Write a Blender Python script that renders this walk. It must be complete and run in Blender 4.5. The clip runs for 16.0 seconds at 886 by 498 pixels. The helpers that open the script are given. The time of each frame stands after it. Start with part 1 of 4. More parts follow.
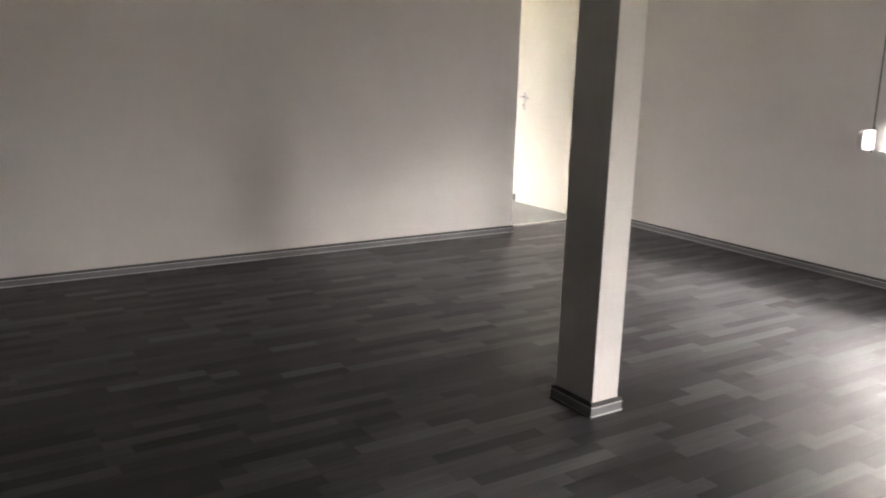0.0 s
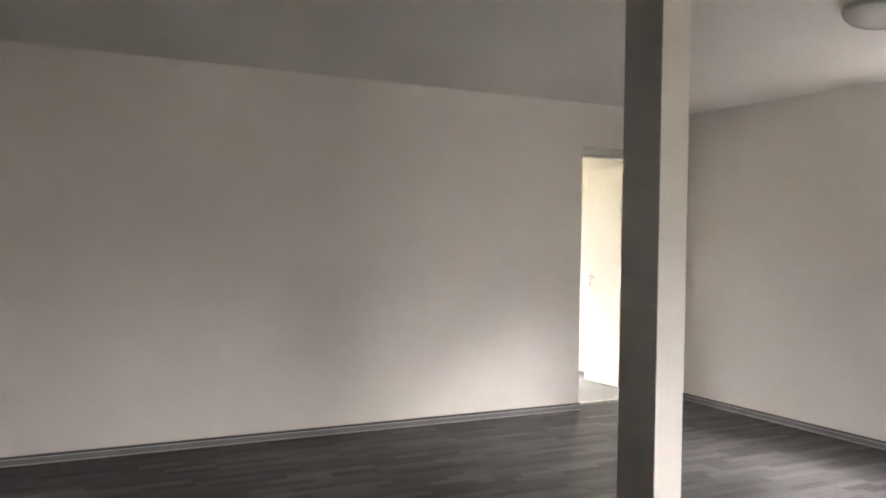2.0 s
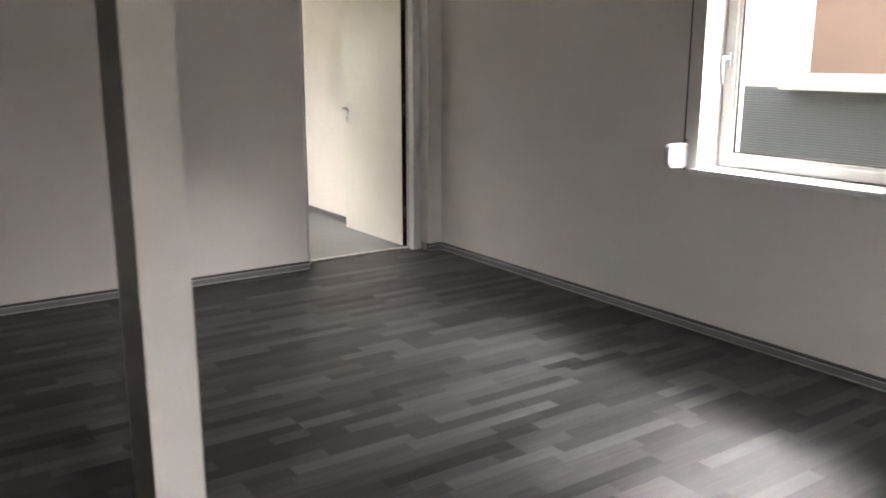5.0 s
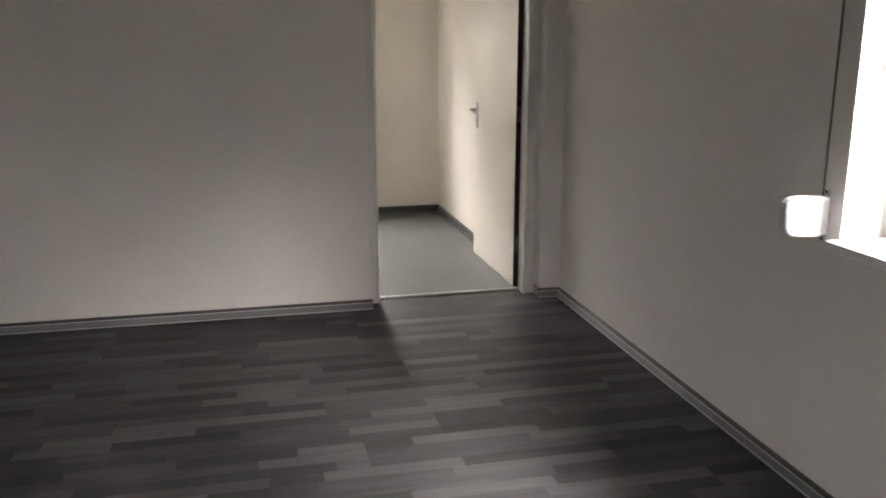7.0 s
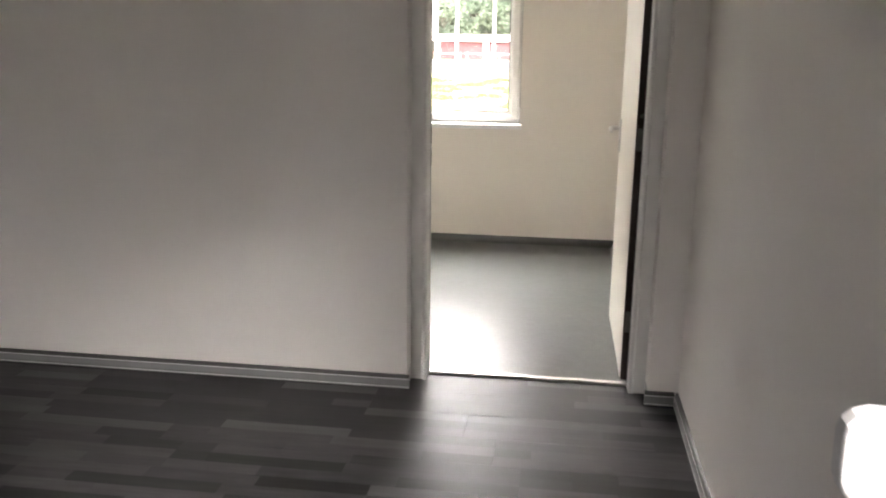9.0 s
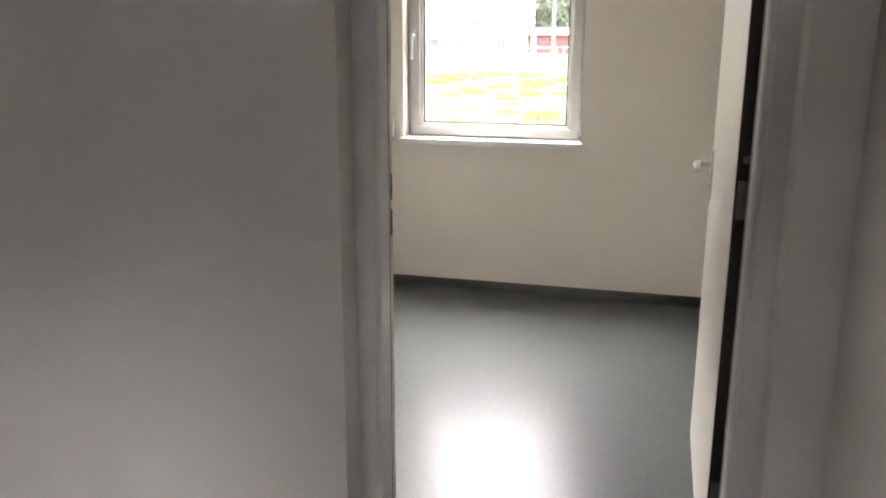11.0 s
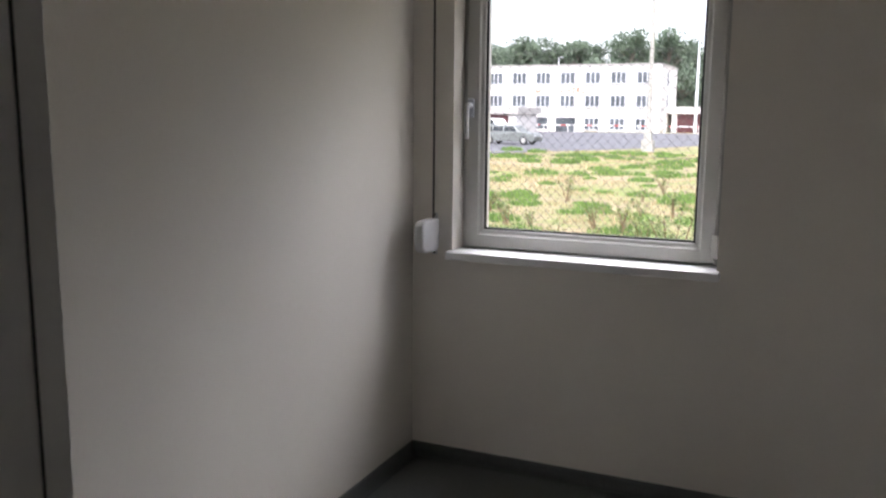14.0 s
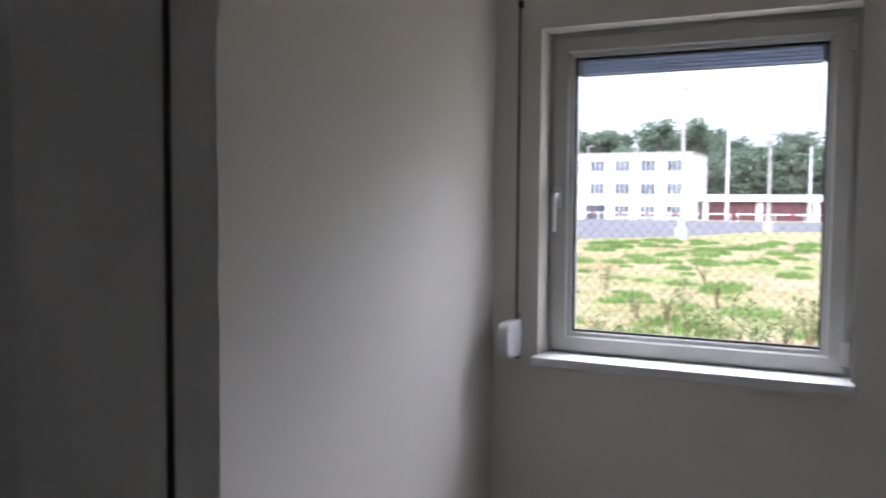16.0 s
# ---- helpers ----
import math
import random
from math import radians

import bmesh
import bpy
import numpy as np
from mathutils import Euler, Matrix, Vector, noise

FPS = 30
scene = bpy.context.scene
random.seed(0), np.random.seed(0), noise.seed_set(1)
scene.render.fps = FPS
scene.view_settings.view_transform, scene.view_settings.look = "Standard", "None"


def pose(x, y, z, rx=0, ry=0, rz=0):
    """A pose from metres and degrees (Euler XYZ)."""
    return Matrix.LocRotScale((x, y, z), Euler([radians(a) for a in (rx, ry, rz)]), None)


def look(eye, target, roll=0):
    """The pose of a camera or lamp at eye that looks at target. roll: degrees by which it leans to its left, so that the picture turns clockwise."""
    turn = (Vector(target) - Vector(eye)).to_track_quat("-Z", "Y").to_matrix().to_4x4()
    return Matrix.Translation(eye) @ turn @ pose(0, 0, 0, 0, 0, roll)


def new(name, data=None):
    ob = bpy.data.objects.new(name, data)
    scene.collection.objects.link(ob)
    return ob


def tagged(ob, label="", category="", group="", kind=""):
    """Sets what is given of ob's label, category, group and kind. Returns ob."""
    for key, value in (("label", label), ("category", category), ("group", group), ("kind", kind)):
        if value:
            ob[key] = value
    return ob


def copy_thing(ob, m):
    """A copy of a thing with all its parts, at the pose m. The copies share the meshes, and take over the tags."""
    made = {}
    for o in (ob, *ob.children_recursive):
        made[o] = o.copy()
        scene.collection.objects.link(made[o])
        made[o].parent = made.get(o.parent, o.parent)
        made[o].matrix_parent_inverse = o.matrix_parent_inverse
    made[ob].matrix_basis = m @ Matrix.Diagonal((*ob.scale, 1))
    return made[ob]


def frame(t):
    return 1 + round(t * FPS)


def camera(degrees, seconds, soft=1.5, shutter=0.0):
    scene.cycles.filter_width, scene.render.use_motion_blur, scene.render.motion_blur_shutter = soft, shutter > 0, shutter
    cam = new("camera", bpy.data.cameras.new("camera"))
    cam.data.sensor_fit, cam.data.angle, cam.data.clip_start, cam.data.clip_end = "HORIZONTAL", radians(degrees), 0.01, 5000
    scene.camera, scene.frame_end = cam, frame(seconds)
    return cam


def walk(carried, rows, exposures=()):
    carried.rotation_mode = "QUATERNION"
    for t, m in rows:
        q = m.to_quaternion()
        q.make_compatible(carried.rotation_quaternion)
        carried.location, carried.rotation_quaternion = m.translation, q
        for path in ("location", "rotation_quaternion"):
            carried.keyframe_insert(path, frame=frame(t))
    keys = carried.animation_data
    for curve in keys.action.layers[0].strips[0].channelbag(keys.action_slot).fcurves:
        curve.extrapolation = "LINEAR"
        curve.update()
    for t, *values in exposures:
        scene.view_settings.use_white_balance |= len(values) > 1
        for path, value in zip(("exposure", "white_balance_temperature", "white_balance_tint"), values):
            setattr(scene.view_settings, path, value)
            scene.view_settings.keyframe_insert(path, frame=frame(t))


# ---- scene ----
cam = camera(55.5, 16.0, soft=1.9, shutter=0.4)
PATH = [
    (0, look((-3.974, -5.133, 1.33), (-2.91, -3.499, 0.884), 1.6)),
    (0.5, look((-3.991, -5.235, 1.316), (-3.034, -3.532, 0.889), 1.4)),
    (1, look((-3.986, -5.275, 1.316), (-3.061, -3.524, 1.04), 1.3)),
    (1.5, look((-3.986, -5.287, 1.334), (-3.065, -3.515, 1.224), 1.0)),
    (2, look((-3.969, -5.306, 1.335), (-3.046, -3.532, 1.305), 0.9)),
    (2.5, look((-3.912, -5.287, 1.38), (-2.978, -3.518, 1.356), 0.8)),
    (3, look((-3.748, -5.249, 1.374), (-2.746, -3.519, 1.317), 0.4)),
    (3.5, look((-3.529, -5.156, 1.391), (-2.431, -3.5, 1.163), 0.2)),
    (4, look((-3.173, -5.155, 1.343), (-2.024, -3.568, 0.944), -0.3)),
    (6.3, look((-1.241, -4.664, 1.424), (-0.426, -2.9, 0.95), 0.1)),
    (6.5, look((-1.056, -4.609, 1.424), (-0.363, -2.793, 0.952), -0.2)),
    (7, look((-0.606, -4.365, 1.404), (-0.168, -2.472, 0.932), 0.0)),
    (7.5, look((-0.231, -4.139, 1.382), (0.065, -2.218, 0.913), 0.4)),
    (8, look((0.101, -3.849, 1.383), (0.141, -1.906, 0.909), 0.6)),
    (8.5, look((0.344, -3.541, 1.374), (0.205, -1.603, 0.903), 0.7)),
    (9, look((0.591, -3.182, 1.381), (0.321, -1.258, 0.905), 0.7)),
    (11.5, look((0.71, -1.446, 1.376), (0.203, 0.427, 0.888), 0.2)),
    (12, look((0.706, -1.133, 1.371), (0.181, 0.737, 0.896), 0.3)),
    (12.5, look((0.68, -0.883, 1.362), (0.141, 0.987, 0.901), 0.4)),
    (13, look((0.686, -0.62, 1.351), (0.11, 1.241, 0.9), 0.6)),
    (13.5, look((0.646, -0.424, 1.351), (-0.043, 1.404, 0.924), 0.7)),
    (14, look((0.576, -0.261, 1.352), (-0.222, 1.545, 1.035), 0.5)),
    (14.5, look((0.503, -0.093, 1.357), (-0.358, 1.701, 1.159), 0.7)),
    (15, look((0.38, 0.012, 1.38), (-0.609, 1.745, 1.245), 0.8)),
    (15.5, look((0.306, 0.014, 1.379), (-0.736, 1.717, 1.256), 0.7)),
    (16, look((0.282, -0.063, 1.361), (-0.589, 1.734, 1.248), 0.4)),
]
EXPOSURES = [
    (0.0, 3.2, 6850, 15), (0.5, 3.4, 6850, 15), (1.5, 3.5, 6850, 15), (2.5, 3.62, 6850, 15), (3.2, 3.45, 6850, 15), (4.2, 2.82, 6650, 14), (6.5, 2.35, 6850, 15), (7.5, 2.3, 6850, 15), (9.0, 2.7, 6800, 15),
    (11.5, 2.0, 6500, 16), (12.0, 1.78, 6350, 17), (12.5, 1.95, 6300, 17), (13.0, 1.72, 6300, 17), (13.5, 1.15, 6250, 17), (14.0, 0.4, 6150, 16), (14.5, 0.1, 6100, 16), (15.0, -0.35, 5950, 16), (15.5, -0.05, 5850, 17), (16.0, 0.55, 5700, 17),
]
walk(cam, PATH, EXPOSURES)

# ---- world and light ----
world = bpy.data.worlds.new("overcast_sky")
world.use_nodes = True
scene.world = world
wn, wl = world.node_tree.nodes, world.node_tree.links
sky = wn.new("ShaderNodeTexSky")
sky.sky_type, sky.sun_disc = "NISHITA", False
sky.sun_elevation, sky.sun_rotation = radians(53), radians(170)
sky.air_density, sky.dust_density = 1.0, 4.0
pale = wn.new("ShaderNodeHueSaturation")
pale.inputs["Saturation"].default_value, pale.inputs["Value"].default_value = 0.22, 2.6
wl.new(sky.outputs[0], pale.inputs["Color"])
wl.new(pale.outputs[0], wn["Background"].inputs["Color"])
wn["Background"].inputs["Strength"].default_value = 0.15

sun_data = bpy.data.lights.new("sun", "SUN")
sun_data.energy, sun_data.angle, sun_data.color = 1.5, radians(14), (1.0, 0.95, 0.88)
sun = new("sun", sun_data)
sun.matrix_world = pose(0, 0, 30, 37, 0, 10)


def sky_lamp(name, eye, target, wide, high, watts, spread=180):
    """An added area lamp outside and above a window, boosting the sky's light inward."""
    data = bpy.data.lights.new(name, "AREA")
    data.shape, data.size, data.size_y, data.energy, data.color = "RECTANGLE", wide, high, watts, (1.0, 0.975, 0.95)
    data.spread = radians(spread)
    new(name, data).matrix_world = look(eye, target)


sky_lamp("sky_fill_north", (-0.35, 3.95, 3.08), (0.1, 2.2, 0.75), 2.6, 1.5, 118)
sky_lamp("far_sky_fill_north", (-0.6, 9.0, 5.5), (0.05, 2.6, 1.2), 7.5, 3.6, 370)
sky_lamp("sky_fill_east", (4.6, -3.6, 4.0), (0.6, -2.9, 1.0), 8.5, 2.4, 1260)
sky_lamp("sky_fill_south", (-1.35, -8.3, 2.45), (-0.9, -5.0, 0.7), 1.9, 1.2, 98)


# ---- materials ----
def material(name, rough=0.6, metal=0.0):
    m = bpy.data.materials.new(name)
    m.use_nodes = True
    b = m.node_tree.nodes["Principled BSDF"]
    b.inputs["Roughness"].default_value, b.inputs["Metallic"].default_value = rough, metal
    return m, m.node_tree.nodes, m.node_tree.links, b


def coords(nodes, links, scale=(1, 1, 1), kind="Object"):
    tc, mp = nodes.new("ShaderNodeTexCoord"), nodes.new("ShaderNodeMapping")
    mp.inputs["Scale"].default_value = scale
    links.new(tc.outputs[kind], mp.inputs["Vector"])
    return mp.outputs[0]


def noise_node(nodes, links, vec, scale, detail=4.0, rough=0.55):
    n = nodes.new("ShaderNodeTexNoise")
    n.inputs["Scale"].default_value, n.inputs["Detail"].default_value, n.inputs["Roughness"].default_value = scale, detail, rough
    links.new(vec, n.inputs["Vector"])
    return n.outputs[0]


def ramp(nodes, links, fac, stops):
    r = nodes.new("ShaderNodeValToRGB")
    while len(r.color_ramp.elements) < len(stops):
        r.color_ramp.elements.new(0.5)
    for e, (p, c) in zip(r.color_ramp.elements, stops):
        e.position, e.color = p, (*c, 1)
    links.new(fac, r.inputs["Fac"])
    return r.outputs[0]


def bump(nodes, links, b, height, strength, distance):
    n = nodes.new("ShaderNodeBump")
    n.inputs["Strength"].default_value, n.inputs["Distance"].default_value = strength, distance
    links.new(height, n.inputs["Height"])
    links.new(n.outputs[0], b.inputs["Normal"])


def mottled(name, dark, light, rough=0.6, scale=6.0, metal=0.0, grain=60.0, strength=0.15, depth=0.001, gloss_spread=0.1):
    """A surface with broad stains, fine grain, slight relief and uneven gloss."""
    m, n, l, b = material(name, rough, metal)
    vec = coords(n, l)
    broad, fine = noise_node(n, l, vec, scale), noise_node(n, l, vec, grain, 6.0)
    mix = n.new("ShaderNodeMath")
    mix.operation = "MULTIPLY_ADD"
    l.new(broad, mix.inputs[0])
    mix.inputs[1].default_value = 0.65
    half = n.new("ShaderNodeMath")
    half.operation = "MULTIPLY"
    l.new(fine, half.inputs[0])
    half.inputs[1].default_value = 0.35
    l.new(half.outputs[0], mix.inputs[2])
    l.new(ramp(n, l, mix.outputs[0], [(0.3, dark), (0.7, light)]), b.inputs["Base Color"])
    spread = n.new("ShaderNodeMapRange")
    low, high = max(rough - gloss_spread, 0.03), min(rough + gloss_spread, 1)
    low, high = (max(low, 0.285), high) if rough >= 0.28 else (low, min(high, 0.265))
    spread.inputs["To Min"].default_value, spread.inputs["To Max"].default_value = low, high
    l.new(broad, spread.inputs["Value"])
    l.new(spread.outputs[0], b.inputs["Roughness"])
    bump(n, l, b, fine, strength, depth)
    return m


WALL = mottled("painted_woodchip", (0.74, 0.715, 0.69), (0.80, 0.775, 0.75), 0.75, 1.6, grain=140.0, strength=0.35, depth=0.002)
CEILING = mottled("ceiling_paint", (0.76, 0.74, 0.72), (0.81, 0.79, 0.77), 0.85, 1.5, grain=120.0, strength=0.3, depth=0.002)
ROOM_WALL = mottled("cream_painted_wall", (0.77, 0.73, 0.67), (0.82, 0.785, 0.72), 0.7, 1.8, grain=140.0, strength=0.35, depth=0.002)
SKIRTING = mottled("grey_skirting", (0.155, 0.157, 0.16), (0.195, 0.197, 0.2), 0.32, 2.0, grain=90.0)
SKIRT_LIP = mottled("dark_skirting_lip", (0.055, 0.055, 0.056), (0.08, 0.08, 0.08), 0.35, 3.0)
SKIRT_BEAD = mottled("pale_skirting_bead", (0.6, 0.6, 0.6), (0.7, 0.7, 0.7), 0.25, 3.0)
# Dark tone of the added sheet outside the east wall.
BOUNCE_DARK = mottled("dark_bounce_absorber", (0.09, 0.095, 0.1), (0.12, 0.125, 0.13), 0.6, 2.0, grain=60.0, strength=0.2)
COLUMN_PAINT = mottled("column_paint", (0.72, 0.70, 0.67), (0.78, 0.76, 0.73), 0.5, 3.0, grain=100.0, strength=0.2)
STEEL_FRAME = mottled("grey_lacquered_steel", (0.70, 0.69, 0.67), (0.76, 0.75, 0.73), 0.34, 5.0, grain=200.0, strength=0.06)
RUBBER = mottled("black_rubber", (0.012, 0.012, 0.012), (0.02, 0.02, 0.02), 0.6)
DOOR_PAINT = mottled("cream_lacquer", (0.74, 0.71, 0.63), (0.78, 0.75, 0.67), 0.38, 2.5, grain=150.0, strength=0.05)
DARK_WOOD = mottled("dark_brown_edge", (0.018, 0.008, 0.006), (0.034, 0.016, 0.012), 0.6, 12.0, grain=80.0)
ALUMINIUM = mottled("satin_aluminium", (0.62, 0.61, 0.58), (0.72, 0.71, 0.68), 0.3, 20.0, metal=1.0, strength=0.05)
HINGE_STEEL = mottled("dull_steel", (0.11, 0.11, 0.102), (0.19, 0.185, 0.17), 0.5, 30.0, metal=0.5)
RED_STICKER = mottled("red_sticker", (0.06, 0.007, 0.008), (0.09, 0.010, 0.012), 0.5)
PVC = mottled("white_pvc", (0.50, 0.50, 0.475), (0.56, 0.56, 0.53), 0.32, 5.0, grain=120.0, strength=0.04)
SILL = mottled("white_sill_board", (0.76, 0.76, 0.76), (0.82, 0.82, 0.82), 0.3, 4.0, grain=120.0, strength=0.04)
GASKET = mottled("dark_gasket", (0.015, 0.015, 0.016), (0.03, 0.03, 0.03), 0.5)
SHUTTER = mottled("blue_grey_vent", (0.30, 0.345, 0.45), (0.38, 0.425, 0.54), 0.45, 30.0, grain=300.0)
for vent_socket, vent_value in (("Transmission Weight", 0.4), ("Roughness", 0.6)):
    SHUTTER.node_tree.nodes["Principled BSDF"].inputs[vent_socket].default_value = vent_value
SHUTTER_CAP = mottled("grey_vent_cap", (0.55, 0.57, 0.62), (0.62, 0.64, 0.68), 0.4)
STRAP = mottled("grey_webbing", (0.10, 0.095, 0.085), (0.17, 0.16, 0.15), 0.85, 40.0, grain=300.0, strength=0.5)
WHITE_PLASTIC = mottled("white_plastic", (0.54, 0.54, 0.55), (0.60, 0.60, 0.61), 0.3, 10.0, strength=0.03)
OPAL = mottled("opal_glass", (0.72, 0.72, 0.71), (0.78, 0.78, 0.77), 0.2, 10.0, strength=0.02)
THRESHOLD = mottled("threshold_strip", (0.55, 0.54, 0.52), (0.65, 0.64, 0.62), 0.3, 20.0, metal=0.9)
SUBFLOOR = mottled("dark_joint", (0.012, 0.012, 0.012), (0.025, 0.024, 0.023), 0.8)

GLASS, gn, gl, gb = material("window_glass", 0.02)
gb.inputs["Base Color"].default_value = (1, 1, 1, 1)
gb.inputs["Transmission Weight"].default_value, gb.inputs["IOR"].default_value = 1.0, 1.1


def linoleum():
    m, n, l, b = material("grey_green_linoleum", 0.2)
    b.inputs["Specular IOR Level"].default_value = 0.27
    vec = coords(n, l)
    fleck, broad, scuff = noise_node(n, l, vec, 160.0, 8.0, 0.7), noise_node(n, l, vec, 2.2), noise_node(n, l, coords(n, l), 1.6, 5.0, 0.6)
    base = ramp(n, l, fleck, [(0.3, (0.078, 0.086, 0.084)), (0.5, (0.105, 0.114, 0.111)), (0.7, (0.14, 0.15, 0.146))])
    tone = n.new("ShaderNodeMix")
    tone.data_type, tone.blend_type = "RGBA", "MULTIPLY"
    tone.inputs["Factor"].default_value = 1.0
    l.new(base, tone.inputs["A"])
    l.new(ramp(n, l, broad, [(0.3, (0.95, 0.95, 0.95)), (0.7, (1, 1, 1))]), tone.inputs["B"])
    l.new(tone.outputs["Result"], b.inputs["Base Color"])
    l.new(ramp(n, l, scuff, [(0.3, (0.285, 0.285, 0.285)), (0.7, (0.35, 0.35, 0.35))]), b.inputs["Roughness"])
    wave = noise_node(n, l, vec, 11.0, 5.0, 0.6)
    bump(n, l, b, wave, 0.34, 0.004)
    return m


def laminate():
    """Printed grey wood strips: a tone for each strip, grain along x, satin gloss."""
    m, n, l, b = material("grey_strip_laminate", 0.36)
    b.inputs["Specular IOR Level"].default_value = 0.24
    tone, info = n.new("ShaderNodeAttribute"), n.new("ShaderNodeObjectInfo")
    tone.attribute_name = "tone"
    shift = n.new("ShaderNodeVectorMath")
    shift.operation = "ADD"
    vec = coords(n, l, (1, 1, 1))
    wide = n.new("ShaderNodeVectorMath")
    wide.operation = "SCALE"
    l.new(info.outputs["Location"], wide.inputs[0])
    wide.inputs["Scale"].default_value = 3.7
    jump = n.new("ShaderNodeVectorMath")
    jump.operation = "MULTIPLY_ADD"
    l.new(tone.outputs["Fac"], jump.inputs[0])
    jump.inputs[1].default_value = (17.0, 11.0, 0.0)
    l.new(wide.outputs[0], jump.inputs[2])
    l.new(vec, shift.inputs[0])
    l.new(jump.outputs[0], shift.inputs[1])
    mp = n.new("ShaderNodeMapping")
    mp.inputs["Scale"].default_value = (1.3, 22.0, 1.0)
    l.new(shift.outputs[0], mp.inputs["Vector"])
    grain = noise_node(n, l, mp.outputs[0], 2.4, 6.0, 0.65)
    mp2 = n.new("ShaderNodeMapping")
    mp2.inputs["Scale"].default_value = (1.9, 8.0, 1.0)
    l.new(shift.outputs[0], mp2.inputs["Vector"])
    cloud = noise_node(n, l, mp2.outputs[0], 2.0, 3.0)
    add = n.new("ShaderNodeMath")
    add.operation = "MULTIPLY_ADD"
    l.new(grain, add.inputs[0])
    add.inputs[1].default_value = 0.45
    l.new(tone.outputs["Fac"], add.inputs[2])
    add2 = n.new("ShaderNodeMath")
    add2.operation = "MULTIPLY_ADD"
    l.new(cloud, add2.inputs[0])
    add2.inputs[1].default_value = 0.44
    l.new(add.outputs[0], add2.inputs[2])
    l.new(ramp(n, l, add2.outputs[0], [(0.1, (0.0055, 0.0055, 0.0056)), (0.47, (0.032, 0.0318, 0.0326)), (0.92, (0.104, 0.1035, 0.1065))]), b.inputs["Base Color"])
    l.new(ramp(n, l, cloud, [(0.3, (0.38, 0.38, 0.38)), (0.7, (0.48, 0.48, 0.48))]), b.inputs["Roughness"])
    bump(n, l, b, grain, 0.06, 0.0004)
    return m


LINO, LAMINATE = linoleum(), laminate()


# ---- mesh helpers ----
def part(name, bm, mat, parent=None, label=""):
    me = bpy.data.meshes.new(name)
    bm.normal_update()
    bm.to_mesh(me)
    bm.free()
    me.materials.append(mat)
    ob = new(name, me)
    ob.parent = parent
    return tagged(ob, label)


def smooth(ob):
    for p in ob.data.polygons:
        p.use_smooth = True
    return ob


def thing(name, x, y, z, rz=0.0, label="", category="", group="", kind=""):
    ob = new(name)
    ob.empty_display_size = 0.1
    ob.matrix_basis = pose(x, y, z, 0, 0, rz)
    return tagged(ob, label, category, group, kind)


def boxes(*spans, bevel=0.0, seg=2):
    """One bmesh of boxes, each given as x0, x1, y0, y1, z0, z1."""
    bm = bmesh.new()
    for x0, x1, y0, y1, z0, z1 in spans:
        m = Matrix.Translation(((x0 + x1) / 2, (y0 + y1) / 2, (z0 + z1) / 2)) @ Matrix.Diagonal((x1 - x0, y1 - y0, z1 - z0, 1))
        bmesh.ops.create_cube(bm, size=1.0, matrix=m)
    if bevel:
        bmesh.ops.bevel(bm, geom=bm.edges[:], offset=bevel, segments=seg, profile=0.5, affect="EDGES")
    return bm


def prism(outline, axis, a, b, bm=None):
    """An outline of 2D points carried along an axis: axis x takes (y, z), y takes (x, z), z takes (x, y)."""
    bm = bm or bmesh.new()
    n = "xyz".index(axis)

    def vert(p, d):
        q = list(p)
        q.insert(n, d)
        return bm.verts.new(q)
    lo, hi = [vert(p, a) for p in outline], [vert(p, b) for p in outline]
    bm.faces.new(lo), bm.faces.new(hi)
    for i in range(len(outline)):
        j = (i + 1) % len(outline)
        bm.faces.new((lo[i], lo[j], hi[j], hi[i]))
    bmesh.ops.recalc_face_normals(bm, faces=bm.faces[:])
    return bm


def lathe(profile, steps=32, bm=None, m=None):
    """A profile of (radius, height) turned about z."""
    bm = bm or bmesh.new()
    rings = []
    for r, h in profile:
        rings.append([bm.verts.new((r * math.cos(2 * math.pi * i / steps), r * math.sin(2 * math.pi * i / steps), h)) for i in range(steps)] if r > 1e-6 else [bm.verts.new((0, 0, h))])
    for p, q in zip(rings, rings[1:]):
        for i in range(steps):
            j = (i + 1) % steps
            if len(p) == 1 and len(q) > 1:
                bm.faces.new((p[0], q[i], q[j]))
            elif len(q) == 1 and len(p) > 1:
                bm.faces.new((p[i], q[0], p[j]))
            elif len(p) > 1:
                bm.faces.new((p[i], q[i], q[j], p[j]))
    if m:
        bmesh.ops.transform(bm, matrix=m, verts=bm.verts[:])
    bmesh.ops.recalc_face_normals(bm, faces=bm.faces[:])
    return bm


def tube(points, radius, sides=8, bm=None):
    """A round rod through points."""
    bm = bm or bmesh.new()
    pts = [Vector(p) for p in points]
    rings = []
    for i, p in enumerate(pts):
        d = (pts[min(i + 1, len(pts) - 1)] - pts[max(i - 1, 0)]).normalized()
        u = d.orthogonal().normalized() if i == 0 else (rings_u - d * rings_u.dot(d)).normalized()
        rings_u = u
        v = d.cross(u)
        r = radius[i] if isinstance(radius, (list, tuple)) else radius
        rings.append([bm.verts.new(p + r * (math.cos(a) * u + math.sin(a) * v)) for a in (2 * math.pi * k / sides for k in range(sides))])
    for p, q in zip(rings, rings[1:]):
        for k in range(sides):
            bm.faces.new((p[k], p[(k + 1) % sides], q[(k + 1) % sides], q[k]))
    bm.faces.new(rings[0][::-1]), bm.faces.new(rings[-1])
    return bm


